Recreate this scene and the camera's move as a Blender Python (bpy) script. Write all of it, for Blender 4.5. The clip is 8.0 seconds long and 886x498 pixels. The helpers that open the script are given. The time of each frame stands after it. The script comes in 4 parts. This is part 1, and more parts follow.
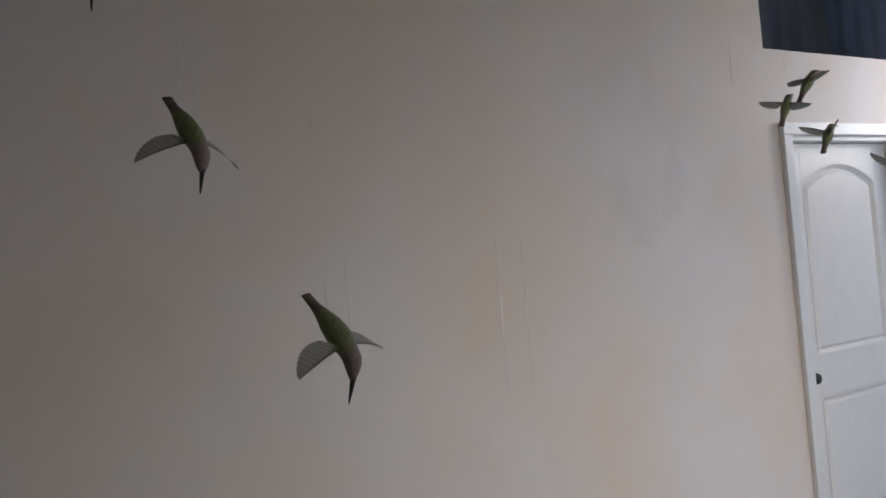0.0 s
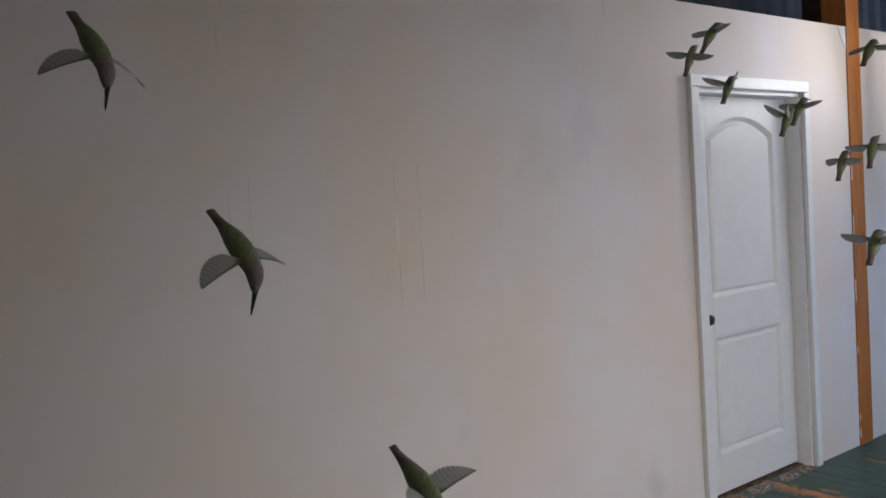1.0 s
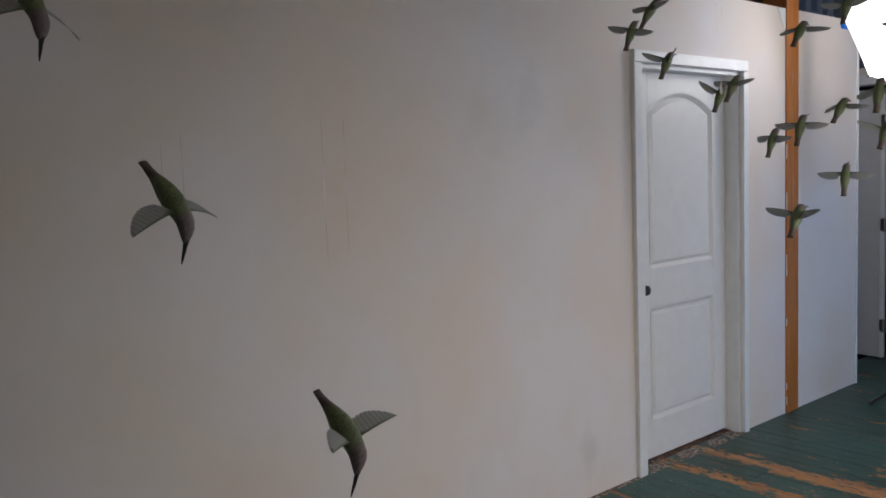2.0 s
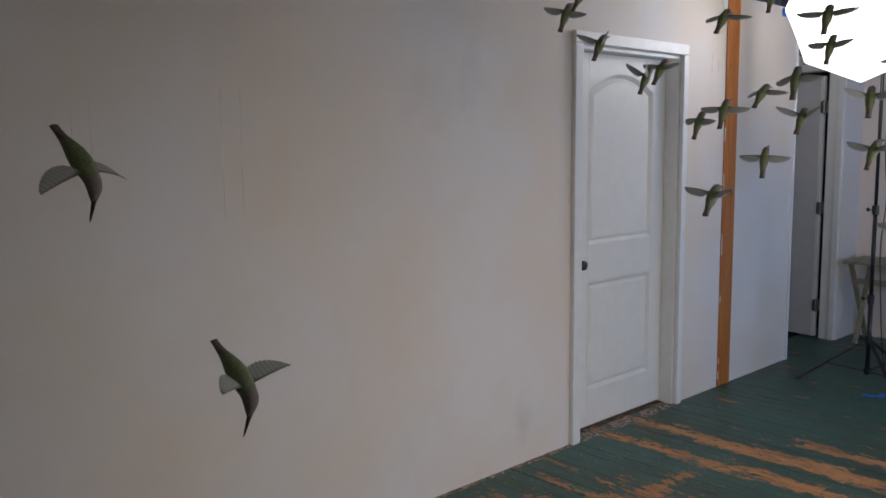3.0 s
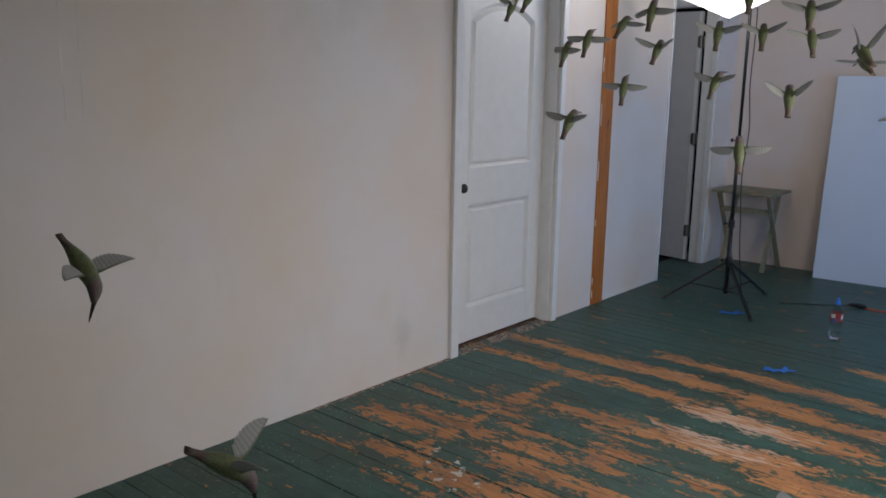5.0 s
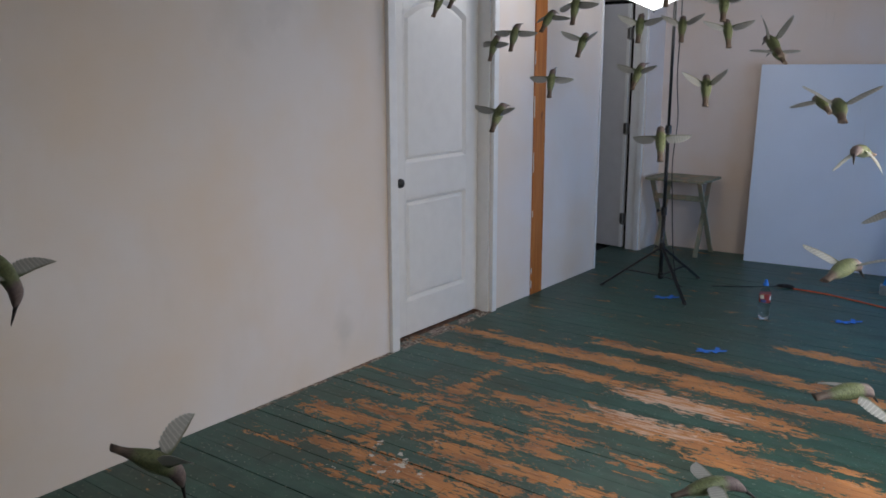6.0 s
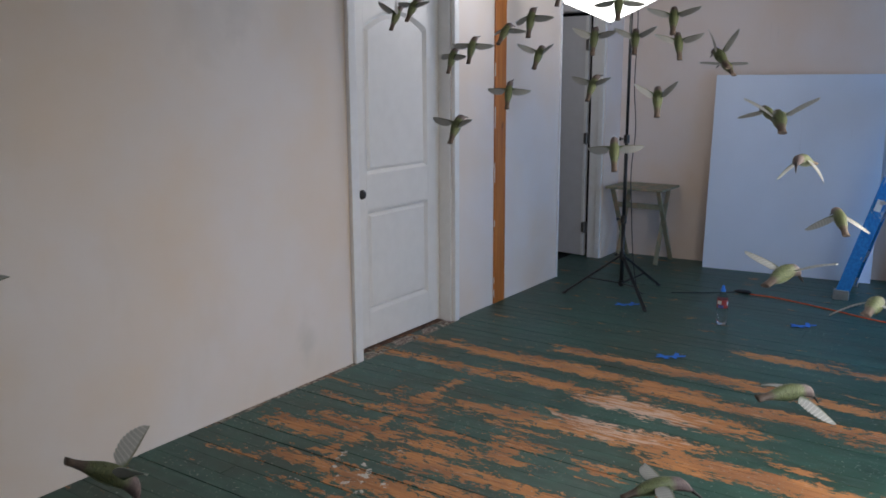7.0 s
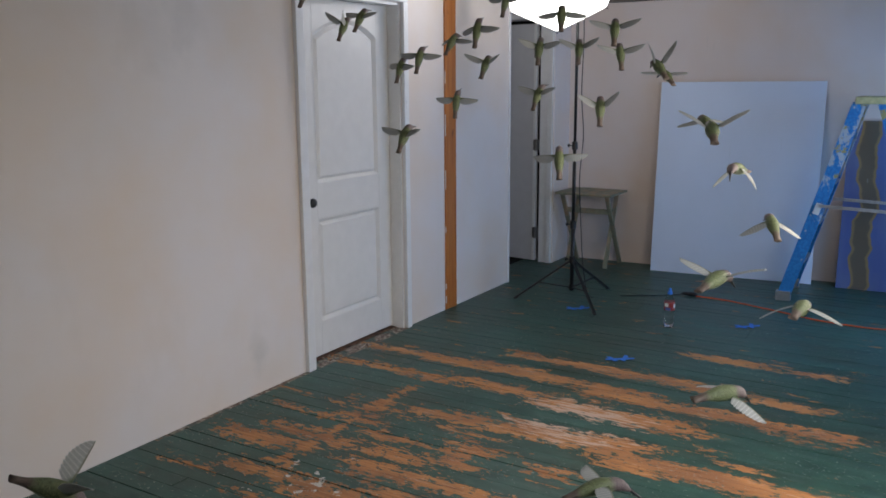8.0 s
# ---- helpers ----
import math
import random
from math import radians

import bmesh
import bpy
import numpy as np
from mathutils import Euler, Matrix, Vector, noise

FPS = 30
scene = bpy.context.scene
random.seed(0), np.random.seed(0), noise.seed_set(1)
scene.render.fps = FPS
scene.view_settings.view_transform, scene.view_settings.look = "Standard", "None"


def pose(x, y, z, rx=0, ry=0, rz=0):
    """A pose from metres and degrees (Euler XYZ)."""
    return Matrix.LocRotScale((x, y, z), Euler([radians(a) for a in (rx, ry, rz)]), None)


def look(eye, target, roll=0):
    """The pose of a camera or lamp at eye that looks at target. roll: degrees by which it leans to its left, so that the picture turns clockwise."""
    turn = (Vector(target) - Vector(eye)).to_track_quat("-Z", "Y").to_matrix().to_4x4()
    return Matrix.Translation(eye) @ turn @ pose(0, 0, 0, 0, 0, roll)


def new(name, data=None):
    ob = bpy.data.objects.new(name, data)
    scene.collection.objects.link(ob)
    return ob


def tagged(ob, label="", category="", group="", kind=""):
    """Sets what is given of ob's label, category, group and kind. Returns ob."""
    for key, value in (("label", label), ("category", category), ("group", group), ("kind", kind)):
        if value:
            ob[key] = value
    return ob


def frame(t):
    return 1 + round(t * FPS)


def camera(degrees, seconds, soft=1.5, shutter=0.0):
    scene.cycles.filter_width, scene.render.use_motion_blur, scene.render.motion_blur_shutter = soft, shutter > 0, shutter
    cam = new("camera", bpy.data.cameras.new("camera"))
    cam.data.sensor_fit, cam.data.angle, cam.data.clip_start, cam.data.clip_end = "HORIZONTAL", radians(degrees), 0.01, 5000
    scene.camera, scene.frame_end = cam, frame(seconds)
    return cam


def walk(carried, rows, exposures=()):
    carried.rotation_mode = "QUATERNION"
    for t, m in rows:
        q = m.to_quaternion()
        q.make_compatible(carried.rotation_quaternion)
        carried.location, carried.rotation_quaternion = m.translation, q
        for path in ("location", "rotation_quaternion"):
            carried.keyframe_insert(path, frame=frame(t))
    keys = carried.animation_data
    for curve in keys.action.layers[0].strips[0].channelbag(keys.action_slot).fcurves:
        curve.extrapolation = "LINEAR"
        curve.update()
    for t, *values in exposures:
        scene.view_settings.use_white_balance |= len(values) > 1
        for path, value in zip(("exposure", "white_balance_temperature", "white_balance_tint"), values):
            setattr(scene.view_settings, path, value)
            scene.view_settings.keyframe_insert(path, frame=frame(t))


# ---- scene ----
cam = camera(55.7, 8.0, soft=1.7)
PATH = [
    (0, (-0.065, -0.081, 1.612), (0.992, 1.617, 1.648), -5.1),
    (0.5, (-0.063, -0.114, 1.597), (1.087, 1.522, 1.561), -4.1),
    (1, (-0.077, -0.139, 1.582), (1.127, 1.454, 1.474), -3.6),
    (1.5, (-0.085, -0.169, 1.573), (1.166, 1.385, 1.429), -2.7),
    (1.7, (-0.087, -0.18, 1.568), (1.186, 1.354, 1.402), -2.4),
    (2.8, (-0.072, -0.301, 1.563), (1.253, 1.181, 1.34), -1.2),
    (3, (-0.077, -0.339, 1.56), (1.274, 1.116, 1.315), -0.6),
    (3.5, (-0.1, -0.405, 1.559), (1.266, 1.035, 1.317), -0.2),
    (4, (-0.105, -0.465, 1.552), (1.274, 0.951, 1.247), 0.5),
    (4.2, (-0.099, -0.48, 1.546), (1.307, 0.899, 1.199), 0.8),
    (5.5, (-0.1, -0.548, 1.543), (1.423, 0.679, 1.126), 0.5),
    (6, (-0.105, -0.576, 1.547), (1.461, 0.593, 1.125), -0.1),
    (6.5, (-0.106, -0.597, 1.559), (1.487, 0.538, 1.146), -0.2),
    (7, (-0.116, -0.611, 1.554), (1.502, 0.496, 1.155), -0.3),
    (7.5, (-0.137, -0.63, 1.558), (1.497, 0.451, 1.157), -0.1),
    (8, (-0.132, -0.643, 1.57), (1.546, 0.374, 1.183), -0.4),
]
walk(cam, [(t, look(eye, target, roll)) for t, eye, target, roll in PATH],
     exposures=[(0, 0.20), (1.0, 0.05), (3.5, -0.22), (5.5, -0.12), (8.0, -0.06)])

# ---------------------------------------------------------------- light
world = bpy.data.worlds.new("world")
scene.world = world
world.use_nodes = True
wn = world.node_tree.nodes
sky = wn.new("ShaderNodeTexSky")
sky.sky_type = "NISHITA"
sky.sun_disc = False
sky.sun_elevation = radians(40)
sky.sun_rotation = radians(150)
world.node_tree.links.new(sky.outputs[0], wn["Background"].inputs[0])
wn["Background"].inputs[1].default_value = 0.12


def area_lamp(name, eye, target, sx, sy, power, colour, spread=180):
    data = bpy.data.lights.new(name, "AREA")
    data.shape, data.size, data.size_y, data.energy, data.color = "RECTANGLE", sx, sy, power, colour
    data.spread = radians(spread)
    ob = new(name, data)
    ob.matrix_world = look(eye, target)
    return ob


UMBRELLA_GLOW = 3.2
area_lamp("umbrella_light", (4.85, 1.617, 2.35), (2.6, 1.10, 1.5), 0.62, 0.62, 10.5, (0.92, 0.91, 1.0))
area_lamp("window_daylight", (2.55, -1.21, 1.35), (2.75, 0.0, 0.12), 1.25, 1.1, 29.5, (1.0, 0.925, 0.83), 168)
# Added fill that brightens the right-hand birds; no such source is known.
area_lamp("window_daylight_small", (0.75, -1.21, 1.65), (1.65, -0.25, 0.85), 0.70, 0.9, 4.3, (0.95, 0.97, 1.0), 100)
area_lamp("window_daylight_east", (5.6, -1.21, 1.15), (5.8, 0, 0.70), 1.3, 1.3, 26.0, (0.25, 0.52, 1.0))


# ---------------------------------------------------------------- materials
class Nodes:
    """Short hand for building a material's node tree."""

    def __init__(self, name):
        self.m = bpy.data.materials.new(name)
        self.m.use_nodes = True
        self.t = self.m.node_tree
        self.bsdf = self.t.nodes["Principled BSDF"]

    def add(self, kind, operation="", data_type=""):
        n = self.t.nodes.new(kind)
        if operation:
            n.operation = operation
        if data_type:
            n.data_type = data_type
        return n

    def put(self, socket, value):
        if hasattr(value, "is_output"):
            self.t.links.new(value, socket)
        elif isinstance(value, tuple) and len(value) == 3 and socket.type == "RGBA":
            socket.default_value = (*value, 1)
        else:
            socket.default_value = value

    def math(self, op, a, b=0.0, c=None, clamp=False):
        n = self.add("ShaderNodeMath", operation=op)
        n.use_clamp = clamp
        self.put(n.inputs[0], a)
        self.put(n.inputs[1], b)
        if c is not None:
            self.put(n.inputs[2], c)
        return n.outputs[0]

    def mix(self, fac, a, b):
        n = self.add("ShaderNodeMix", data_type="RGBA")
        self.put(n.inputs[0], fac)
        self.put(n.inputs[6], a)
        self.put(n.inputs[7], b)
        return n.outputs[2]

    def ramp(self, value, lo, hi):
        n = self.add("ShaderNodeMapRange")
        self.put(n.inputs[0], value)
        n.inputs[1].default_value, n.inputs[2].default_value = lo, hi
        return n.outputs[0]

    def place(self):
        return self.add("ShaderNodeNewGeometry").outputs["Position"]

    def local(self):
        return self.add("ShaderNodeTexCoord").outputs["Object"]

    def scaled(self, vector, s):
        n = self.add("ShaderNodeVectorMath", operation="MULTIPLY")
        self.put(n.inputs[0], vector)
        n.inputs[1].default_value = s
        return n.outputs[0]

    def noise(self, vector, scale, detail=4.0, rough=0.55):
        n = self.add("ShaderNodeTexNoise")
        self.put(n.inputs["Vector"], vector)
        n.inputs["Scale"].default_value, n.inputs["Detail"].default_value, n.inputs["Roughness"].default_value = scale, detail, rough
        return n.outputs[0]

    def bump(self, height, strength=0.2, distance=0.002):
        n = self.add("ShaderNodeBump")
        n.inputs["Strength"].default_value, n.inputs["Distance"].default_value = strength, distance
        self.put(n.inputs["Height"], height)
        self.put(self.bsdf.inputs["Normal"], n.outputs[0])

    def end(self, colour, rough=0.5, metal=0.0):
        self.put(self.bsdf.inputs["Base Color"], colour)
        self.put(self.bsdf.inputs["Roughness"], rough)
        self.put(self.bsdf.inputs["Metallic"], metal)
        return self.m


def plain(name, colour, rough=0.5, metal=0.0, vary=0.12, scale=30.0, relief=0.15, world_space=False):
    """Painted, plastic or metal surface with grain and soft stains."""
    n = Nodes(name)
    v = n.place() if world_space else n.local()
    fine, broad = n.noise(v, scale), n.noise(v, scale * 0.13)
    dark = tuple(c * (1 - vary) for c in colour)
    light = tuple(min(1, c * (1 + vary * 0.6)) for c in colour)
    col = n.mix(n.ramp(n.math("ADD", n.math("MULTIPLY", fine, 0.5), n.math("MULTIPLY", broad, 0.5)), 0.35, 0.65), dark, light)
    n.bump(n.noise(v, scale * 4, 3), relief, 0.001)
    return n.end(col, n.math("ADD", n.math("MULTIPLY", broad, 0.2), rough - 0.1), metal)


def wall_paint(name, colour):
    """Rolled matt wall paint: roller stipple, faint clouds of cool and warm tone, scuffs."""
    n = Nodes(name)
    v = n.place()
    cloud, smear, fine = n.noise(v, 1.1, 4), n.noise(n.scaled(v, (1.3, 1.3, 0.5)), 3.5, 5), n.noise(v, 60, 3)
    col = n.mix(n.ramp(cloud, 0.38, 0.64), tuple(c * f for c, f in zip(colour, (1.0, 1.03, 1.10))), tuple(c * f for c, f in zip(colour, (0.99, 0.93, 0.87))))
    col = n.mix(n.math("MULTIPLY", n.ramp(smear, 0.58, 0.75), 0.18), col, tuple(c * f for c, f in zip(colour, (0.82, 0.80, 0.77))))
    n.bump(n.math("ADD", fine, n.math("MULTIPLY", n.noise(v, 7, 2), 0.6)), 0.22, 0.0015)
    return n, col


def smudge(n, col, cx, cz, rx, rz, colour, strength):
    """A hand-rubbed stain on a wall that runs along x."""
    sep = n.add("ShaderNodeSeparateXYZ")
    n.put(sep.inputs[0], n.place())
    dx = n.math("DIVIDE", n.math("SUBTRACT", sep.outputs[0], cx), rx)
    dz = n.math("DIVIDE", n.math("SUBTRACT", sep.outputs[2], cz), rz)
    r = n.math("SQRT", n.math("ADD", n.math("MULTIPLY", dx, dx), n.math("MULTIPLY", dz, dz)))
    r = n.math("ADD", r, n.math("MULTIPLY", n.math("SUBTRACT", n.noise(n.place(), 9, 4), 0.5), 1.6))
    return n.mix(n.math("MULTIPLY", n.ramp(r, 1.0, 0.3), strength), col, colour)


n, col = wall_paint("wall paint main", (0.765, 0.70, 0.65))
col = smudge(n, col, 2.92, 0.22, 0.08, 0.17, (0.45, 0.44, 0.41), 0.32)
col = smudge(n, col, 2.36, 1.75, 0.22, 0.20, (0.45, 0.44, 0.43), 0.16)
col = smudge(n, col, 2.55, 1.87, 0.14, 0.16, (0.45, 0.44, 0.44), 0.18)
WALL = n.end(col, 0.62)
n, col = wall_paint("wall paint back", (0.74, 0.63, 0.555))
BACK_WALL = n.end(col, 0.7)
WHITE = plain("white gloss trim paint", (0.80, 0.80, 0.80), 0.35, vary=0.06, scale=18)
DOOR = plain("white door paint", (0.78, 0.765, 0.745), 0.38, vary=0.05, scale=12, relief=0.08)
DOOR_GREY = plain("grey door paint", (0.64, 0.64, 0.66), 0.5, vary=0.06, scale=12)
BLACK = plain("black metal", (0.012, 0.012, 0.013), 0.4, vary=0.2)
# Near-black colour that stands in for shade in gaps and hidden spaces.
DARK = plain("near-black shade fill", (0.015, 0.015, 0.016), 0.9)
HINGE = plain("hinge steel", (0.22, 0.21, 0.20), 0.4, 0.8)
METAL_SHEET = plain("galvanised sheet", (0.17, 0.20, 0.26), 0.5, 0.3, vary=0.2, scale=6, world_space=True)
CEILING = plain("ceiling board", (0.16, 0.15, 0.14), 0.8, scale=5, world_space=True)
BEAM = plain("weathered beam wood", (0.17, 0.14, 0.12), 0.7, vary=0.3, scale=14, world_space=True)
BROWN = plain("dark stained wood", (0.09, 0.045, 0.022), 0.6, vary=0.35, scale=20, world_space=True)
BOARD = plain("pale blue-white board", (0.68, 0.76, 0.90), 0.5, vary=0.03, scale=4, relief=0.05)
BOARD_EDGE = plain("board edge", (0.32, 0.33, 0.36), 0.7)
TAPE = plain("blue masking tape", (0.03, 0.20, 0.72), 0.6, vary=0.15, scale=60)
ORANGE_CORD = plain("orange cord rubber", (0.72, 0.10, 0.025), 0.45)
BLACK_CORD = plain("black cord rubber", (0.012, 0.012, 0.014), 0.5)
ALUMINIUM = plain("aluminium", (0.62, 0.62, 0.62), 0.35, 0.9, vary=0.2, scale=40)
CAP_BLUE = plain("blue plastic cap", (0.04, 0.22, 0.75), 0.35)
BEAK = plain("black bill", (0.02, 0.018, 0.018), 0.45)


def nylon():
    n = Nodes("nylon thread")
    clear = n.add("ShaderNodeBsdfTransparent")
    mixer = n.add("ShaderNodeMixShader")
    # noise shows the thread in short stretches: glints put into its opacity
    n.put(mixer.inputs[0], n.ramp(n.noise(n.scaled(n.place(), (2, 2, 5)), 1.0, 2), 0.60, 0.76))
    n.t.links.new(clear.outputs[0], mixer.inputs[1])
    glow = n.add("ShaderNodeBsdfTranslucent")
    n.put(glow.inputs[0], (0.95, 0.95, 0.96))
    both = n.add("ShaderNodeAddShader")
    n.t.links.new(glow.outputs[0], both.inputs[0])
    n.t.links.new(n.bsdf.outputs[0], both.inputs[1])
    n.t.links.new(both.outputs[0], mixer.inputs[2])
    n.t.links.new(mixer.outputs[0], n.t.nodes["Material Output"].inputs[0])
    return n.end((0.6, 0.6, 0.6), 0.2)


THREAD = nylon()
RUBBER = plain("rubber foot", (0.05, 0.05, 0.05), 0.7)


def floor_paint():
    """Green floor paint, worn along the boards to orange wood and raw pale wood."""
    n = Nodes("worn green floor paint")
    pos = n.place()
    sep = n.add("ShaderNodeSeparateXYZ")
    n.put(sep.inputs[0], pos)
    x, y = sep.outputs[0], sep.outputs[1]
    rnd = n.add("ShaderNodeObjectInfo").outputs["Random"]
    # worn tracks: centre x, from y, to y, half width
    worn = [
        (3.88, 1.56, 0.99, .045), (3.56, 2.37, 1.53, .040), (3.61, 1.54, 0.78, .045), (3.78, 0.84, -0.35, .040),
        (2.84, 2.13, 1.78, .040), (2.92, 1.84, 1.57, .060), (2.64, 1.97, 1.54, .045), (2.48, 2.14, 1.75, .060),
        (2.65, 1.39, 1.14, .050), (2.75, 1.18, 0.94, .075), (2.49, 1.36, 0.80, .050), (3.14, 1.50, 1.17, .050),
        (2.22, 1.47, 1.08, .060), (3.18, 1.36, 1.04, .050), (3.54, 1.08, 0.22, .100), (3.20, 1.07, 0.31, .090),
        (2.86, 1.16, 0.86, .060), (2.82, 0.80, 0.53, .060), (2.50, 0.94, 0.65, .040), (3.13, 0.37, -0.23, .075),
        (4.63, 0.49, 0.12, .040), (3.14, -0.11, -0.32, .050),
    ]
    # thinner streaks, in the same order of numbers
    worn += [
        (3.84, 2.34, 1.54, .035), (4.14, 1.40, 0.47, .028), (2.79, 1.60, 0.98, .035), (2.43, 1.39, 1.18, .030),
        (2.23, 1.85, 1.52, .025), (2.07, 1.68, 1.33, .020), (2.34, 1.16, 0.89, .022), (2.95, 1.20, 1.02, .030),
        (2.14, 2.10, 1.88, .015), (3.04, 0.45, 0.33, .030), (4.11, 0.47, 0.24, .035), (4.08, 0.08, -0.18, .025),
        (3.65, -0.10, -0.37, .022), (4.62, -0.05, -0.21, .018), (3.26, 0.02, -0.07, .020), (3.87, 0.90, 0.67, .030),
        (3.36, 0.16, 0.06, .020),
    ]
    field = None
    for cx, y0, y1, half in worn:
        a = n.math("SUBTRACT", half, n.math("ABSOLUTE", n.math("SUBTRACT", x, cx)))
        b = n.math("MULTIPLY", n.math("SUBTRACT", abs(y0 - y1) / 2, n.math("ABSOLUTE", n.math("SUBTRACT", y, (y0 + y1) / 2))), 0.4)
        inside = n.math("MINIMUM", a, b)
        field = inside if field is None else n.math("MAXIMUM", field, inside)
    # the cross track and the strip along the wall and threshold
    cross = n.math("MINIMUM", n.math("SUBTRACT", 0.035, n.math("ABSOLUTE", n.math("SUBTRACT", y, 1.684))),
                   n.math("SUBTRACT", 0.52, n.math("ABSOLUTE", n.math("SUBTRACT", x, 2.89))))
    skirt = n.math("MINIMUM", n.math("SUBTRACT", -0.022, n.math("ABSOLUTE", n.math("SUBTRACT", y, 2.325))),
                   n.math("MULTIPLY", n.math("SUBTRACT", 0.48, n.math("ABSOLUTE", n.math("SUBTRACT", x, 2.85))), 0.3))
    field = n.math("MAXIMUM", n.math("MAXIMUM", field, cross), skirt)
    streak_v = n.add("ShaderNodeCombineXYZ")
    n.put(streak_v.inputs[0], n.math("MULTIPLY", x, 14.0))
    n.put(streak_v.inputs[1], n.math("MULTIPLY", y, 3.2))
    n.put(streak_v.inputs[2], n.math("MULTIPLY", rnd, 40.0))
    streak = n.noise(streak_v.outputs[0], 1.0, 5, 0.6)
    ragged = n.noise(n.scaled(pos, (34, 15, 1)), 1.0, 6, 0.7)
    edge = n.math("ADD", n.math("MULTIPLY", n.math("SUBTRACT", streak, 0.5), 0.17), n.math("MULTIPLY", n.math("SUBTRACT", ragged, 0.5), 0.24))
    chips = n.noise(n.scaled(pos, (95, 34, 1)), 1.0, 4, 0.7)
    edge = n.math("ADD", edge, n.math("MULTIPLY", n.math("SUBTRACT", chips, 0.5), 0.12))
    field = n.math("MAXIMUM", field, n.math("SUBTRACT", n.math("MULTIPLY", n.noise(n.scaled(pos, (13, 4.5, 1)), 1.0, 3, 0.5), 0.42), 0.310))
    field = n.math("ADD", n.math("MAXIMUM", field, -0.15), n.math("MULTIPLY", n.math("SUBTRACT", rnd, 0.26), 0.055))
    islands = n.ramp(n.noise(n.scaled(pos, (40, 14, 1)), 1.0, 5, 0.65), 0.50, 0.64)
    field = n.math("SUBTRACT", field, n.math("MULTIPLY", islands, 0.075))
    bare = n.ramp(n.math("ADD", field, edge), -0.004, 0.004)
    grain = n.noise(n.scaled(pos, (160, 5, 1)), 1.0, 4, 0.6)
    broad = n.noise(n.scaled(pos, (6, 2, 1)), 1.0, 3)
    wood = n.mix(n.ramp(grain, 0.3, 0.7), (0.34, 0.135, 0.052), (0.66, 0.315, 0.130))
    wood = n.mix(n.math("MULTIPLY", rnd, 0.30), wood, (0.58, 0.28, 0.10))
    wood = n.mix(n.math("MULTIPLY", n.ramp(broad, 0.45, 0.62), 0.75), wood, (0.30, 0.14, 0.072))
    dx = n.math("MULTIPLY", n.math("SUBTRACT", x, 3.39), 2.6)
    dy = n.math("MULTIPLY", n.math("SUBTRACT", y, 0.77), 2.0)
    raw = n.math("SUBTRACT", 1.0, n.math("SQRT", n.math("ADD", n.math("MULTIPLY", dx, dx), n.math("MULTIPLY", dy, dy))))
    fibre = n.noise(n.scaled(pos, (60, 6, 1)), 1.0, 5, 0.65)
    raw = n.ramp(n.math("ADD", n.math("MULTIPLY", raw, 1.1), n.math("MULTIPLY", n.math("SUBTRACT", fibre, 0.5), 3.4)), 0.45, 0.62)
    raw = n.math("MAXIMUM", raw, n.math("MULTIPLY", n.ramp(n.math("ADD", fibre, n.math("MULTIPLY", chips, 0.3)), 0.74, 0.82), 0.6))
    wood = n.mix(n.math("MULTIPLY", raw, 0.72), wood, (0.70, 0.54, 0.44))
    scar = n.ramp(n.noise(n.scaled(pos, (110, 2.5, 1)), 1.0, 3, 0.6), 0.33, 0.38)
    wood = n.mix(scar, (0.10, 0.045, 0.022), wood)
    scuff = n.noise(n.scaled(pos, (9, 5, 1)), 1.0, 6, 0.65)
    green = n.mix(n.ramp(scuff, 0.35, 0.7), (0.020, 0.066, 0.052), (0.055, 0.140, 0.112))
    green = n.mix(n.math("MULTIPLY", rnd, 0.40), green, (0.030, 0.062, 0.046))
    grime = n.ramp(n.noise(n.scaled(pos, (2.2, 1.5, 1)), 1.0, 5, 0.65), 0.46, 0.66)
    green = n.mix(n.math("MULTIPLY", grime, 0.55), green, (0.045, 0.055, 0.034))
    dull = n.ramp(n.noise(n.scaled(pos, (30, 7, 1)), 1.0, 6, 0.7), 0.52, 0.68)
    green = n.mix(n.math("MULTIPLY", dull, 0.45), green, (0.10, 0.150, 0.135))
    col = n.mix(bare, green, wood)
    # spilt white paint and filler, in flecks
    dots = n.noise(n.scaled(pos, (14, 11, 1)), 1.0, 5, 0.62)
    fx = n.math("MULTIPLY", n.math("SUBTRACT", x, 2.25), 2.8)
    fy = n.math("MULTIPLY", n.math("SUBTRACT", y, 1.46), 2.8)
    near = n.math("SQRT", n.math("ADD", n.math("MULTIPLY", fx, fx), n.math("MULTIPLY", fy, fy)))
    limit = n.math("ADD", 0.555, n.math("MULTIPLY", n.math("MINIMUM", near, 1.2), 0.16))
    white = n.math("GREATER_THAN", dots, limit)
    col = n.mix(white, col, (0.60, 0.58, 0.54))
    # broken plaster and bare wood along the foot of the wall
    foot = n.math("MULTIPLY", n.ramp(n.math("ABSOLUTE", n.math("SUBTRACT", y, 2.312)), 0.024, 0.018), n.ramp(n.math("ABSOLUTE", n.math("SUBTRACT", x, 3.25)), 1.05, 0.85))
    step = n.math("MULTIPLY", n.ramp(n.math("ABSOLUTE", n.math("SUBTRACT", y, 2.345)), 0.060, 0.045), n.ramp(n.math("ABSOLUTE", n.math("SUBTRACT", x, 3.80)), 0.50, 0.47))
    foot = n.math("MAXIMUM", foot, step)
    crumbs = n.noise(n.scaled(pos, (42, 60, 1)), 1.0, 4, 0.65)
    rubble = n.mix(n.ramp(crumbs, 0.50, 0.56), (0.11, 0.055, 0.030), (0.50, 0.43, 0.35))
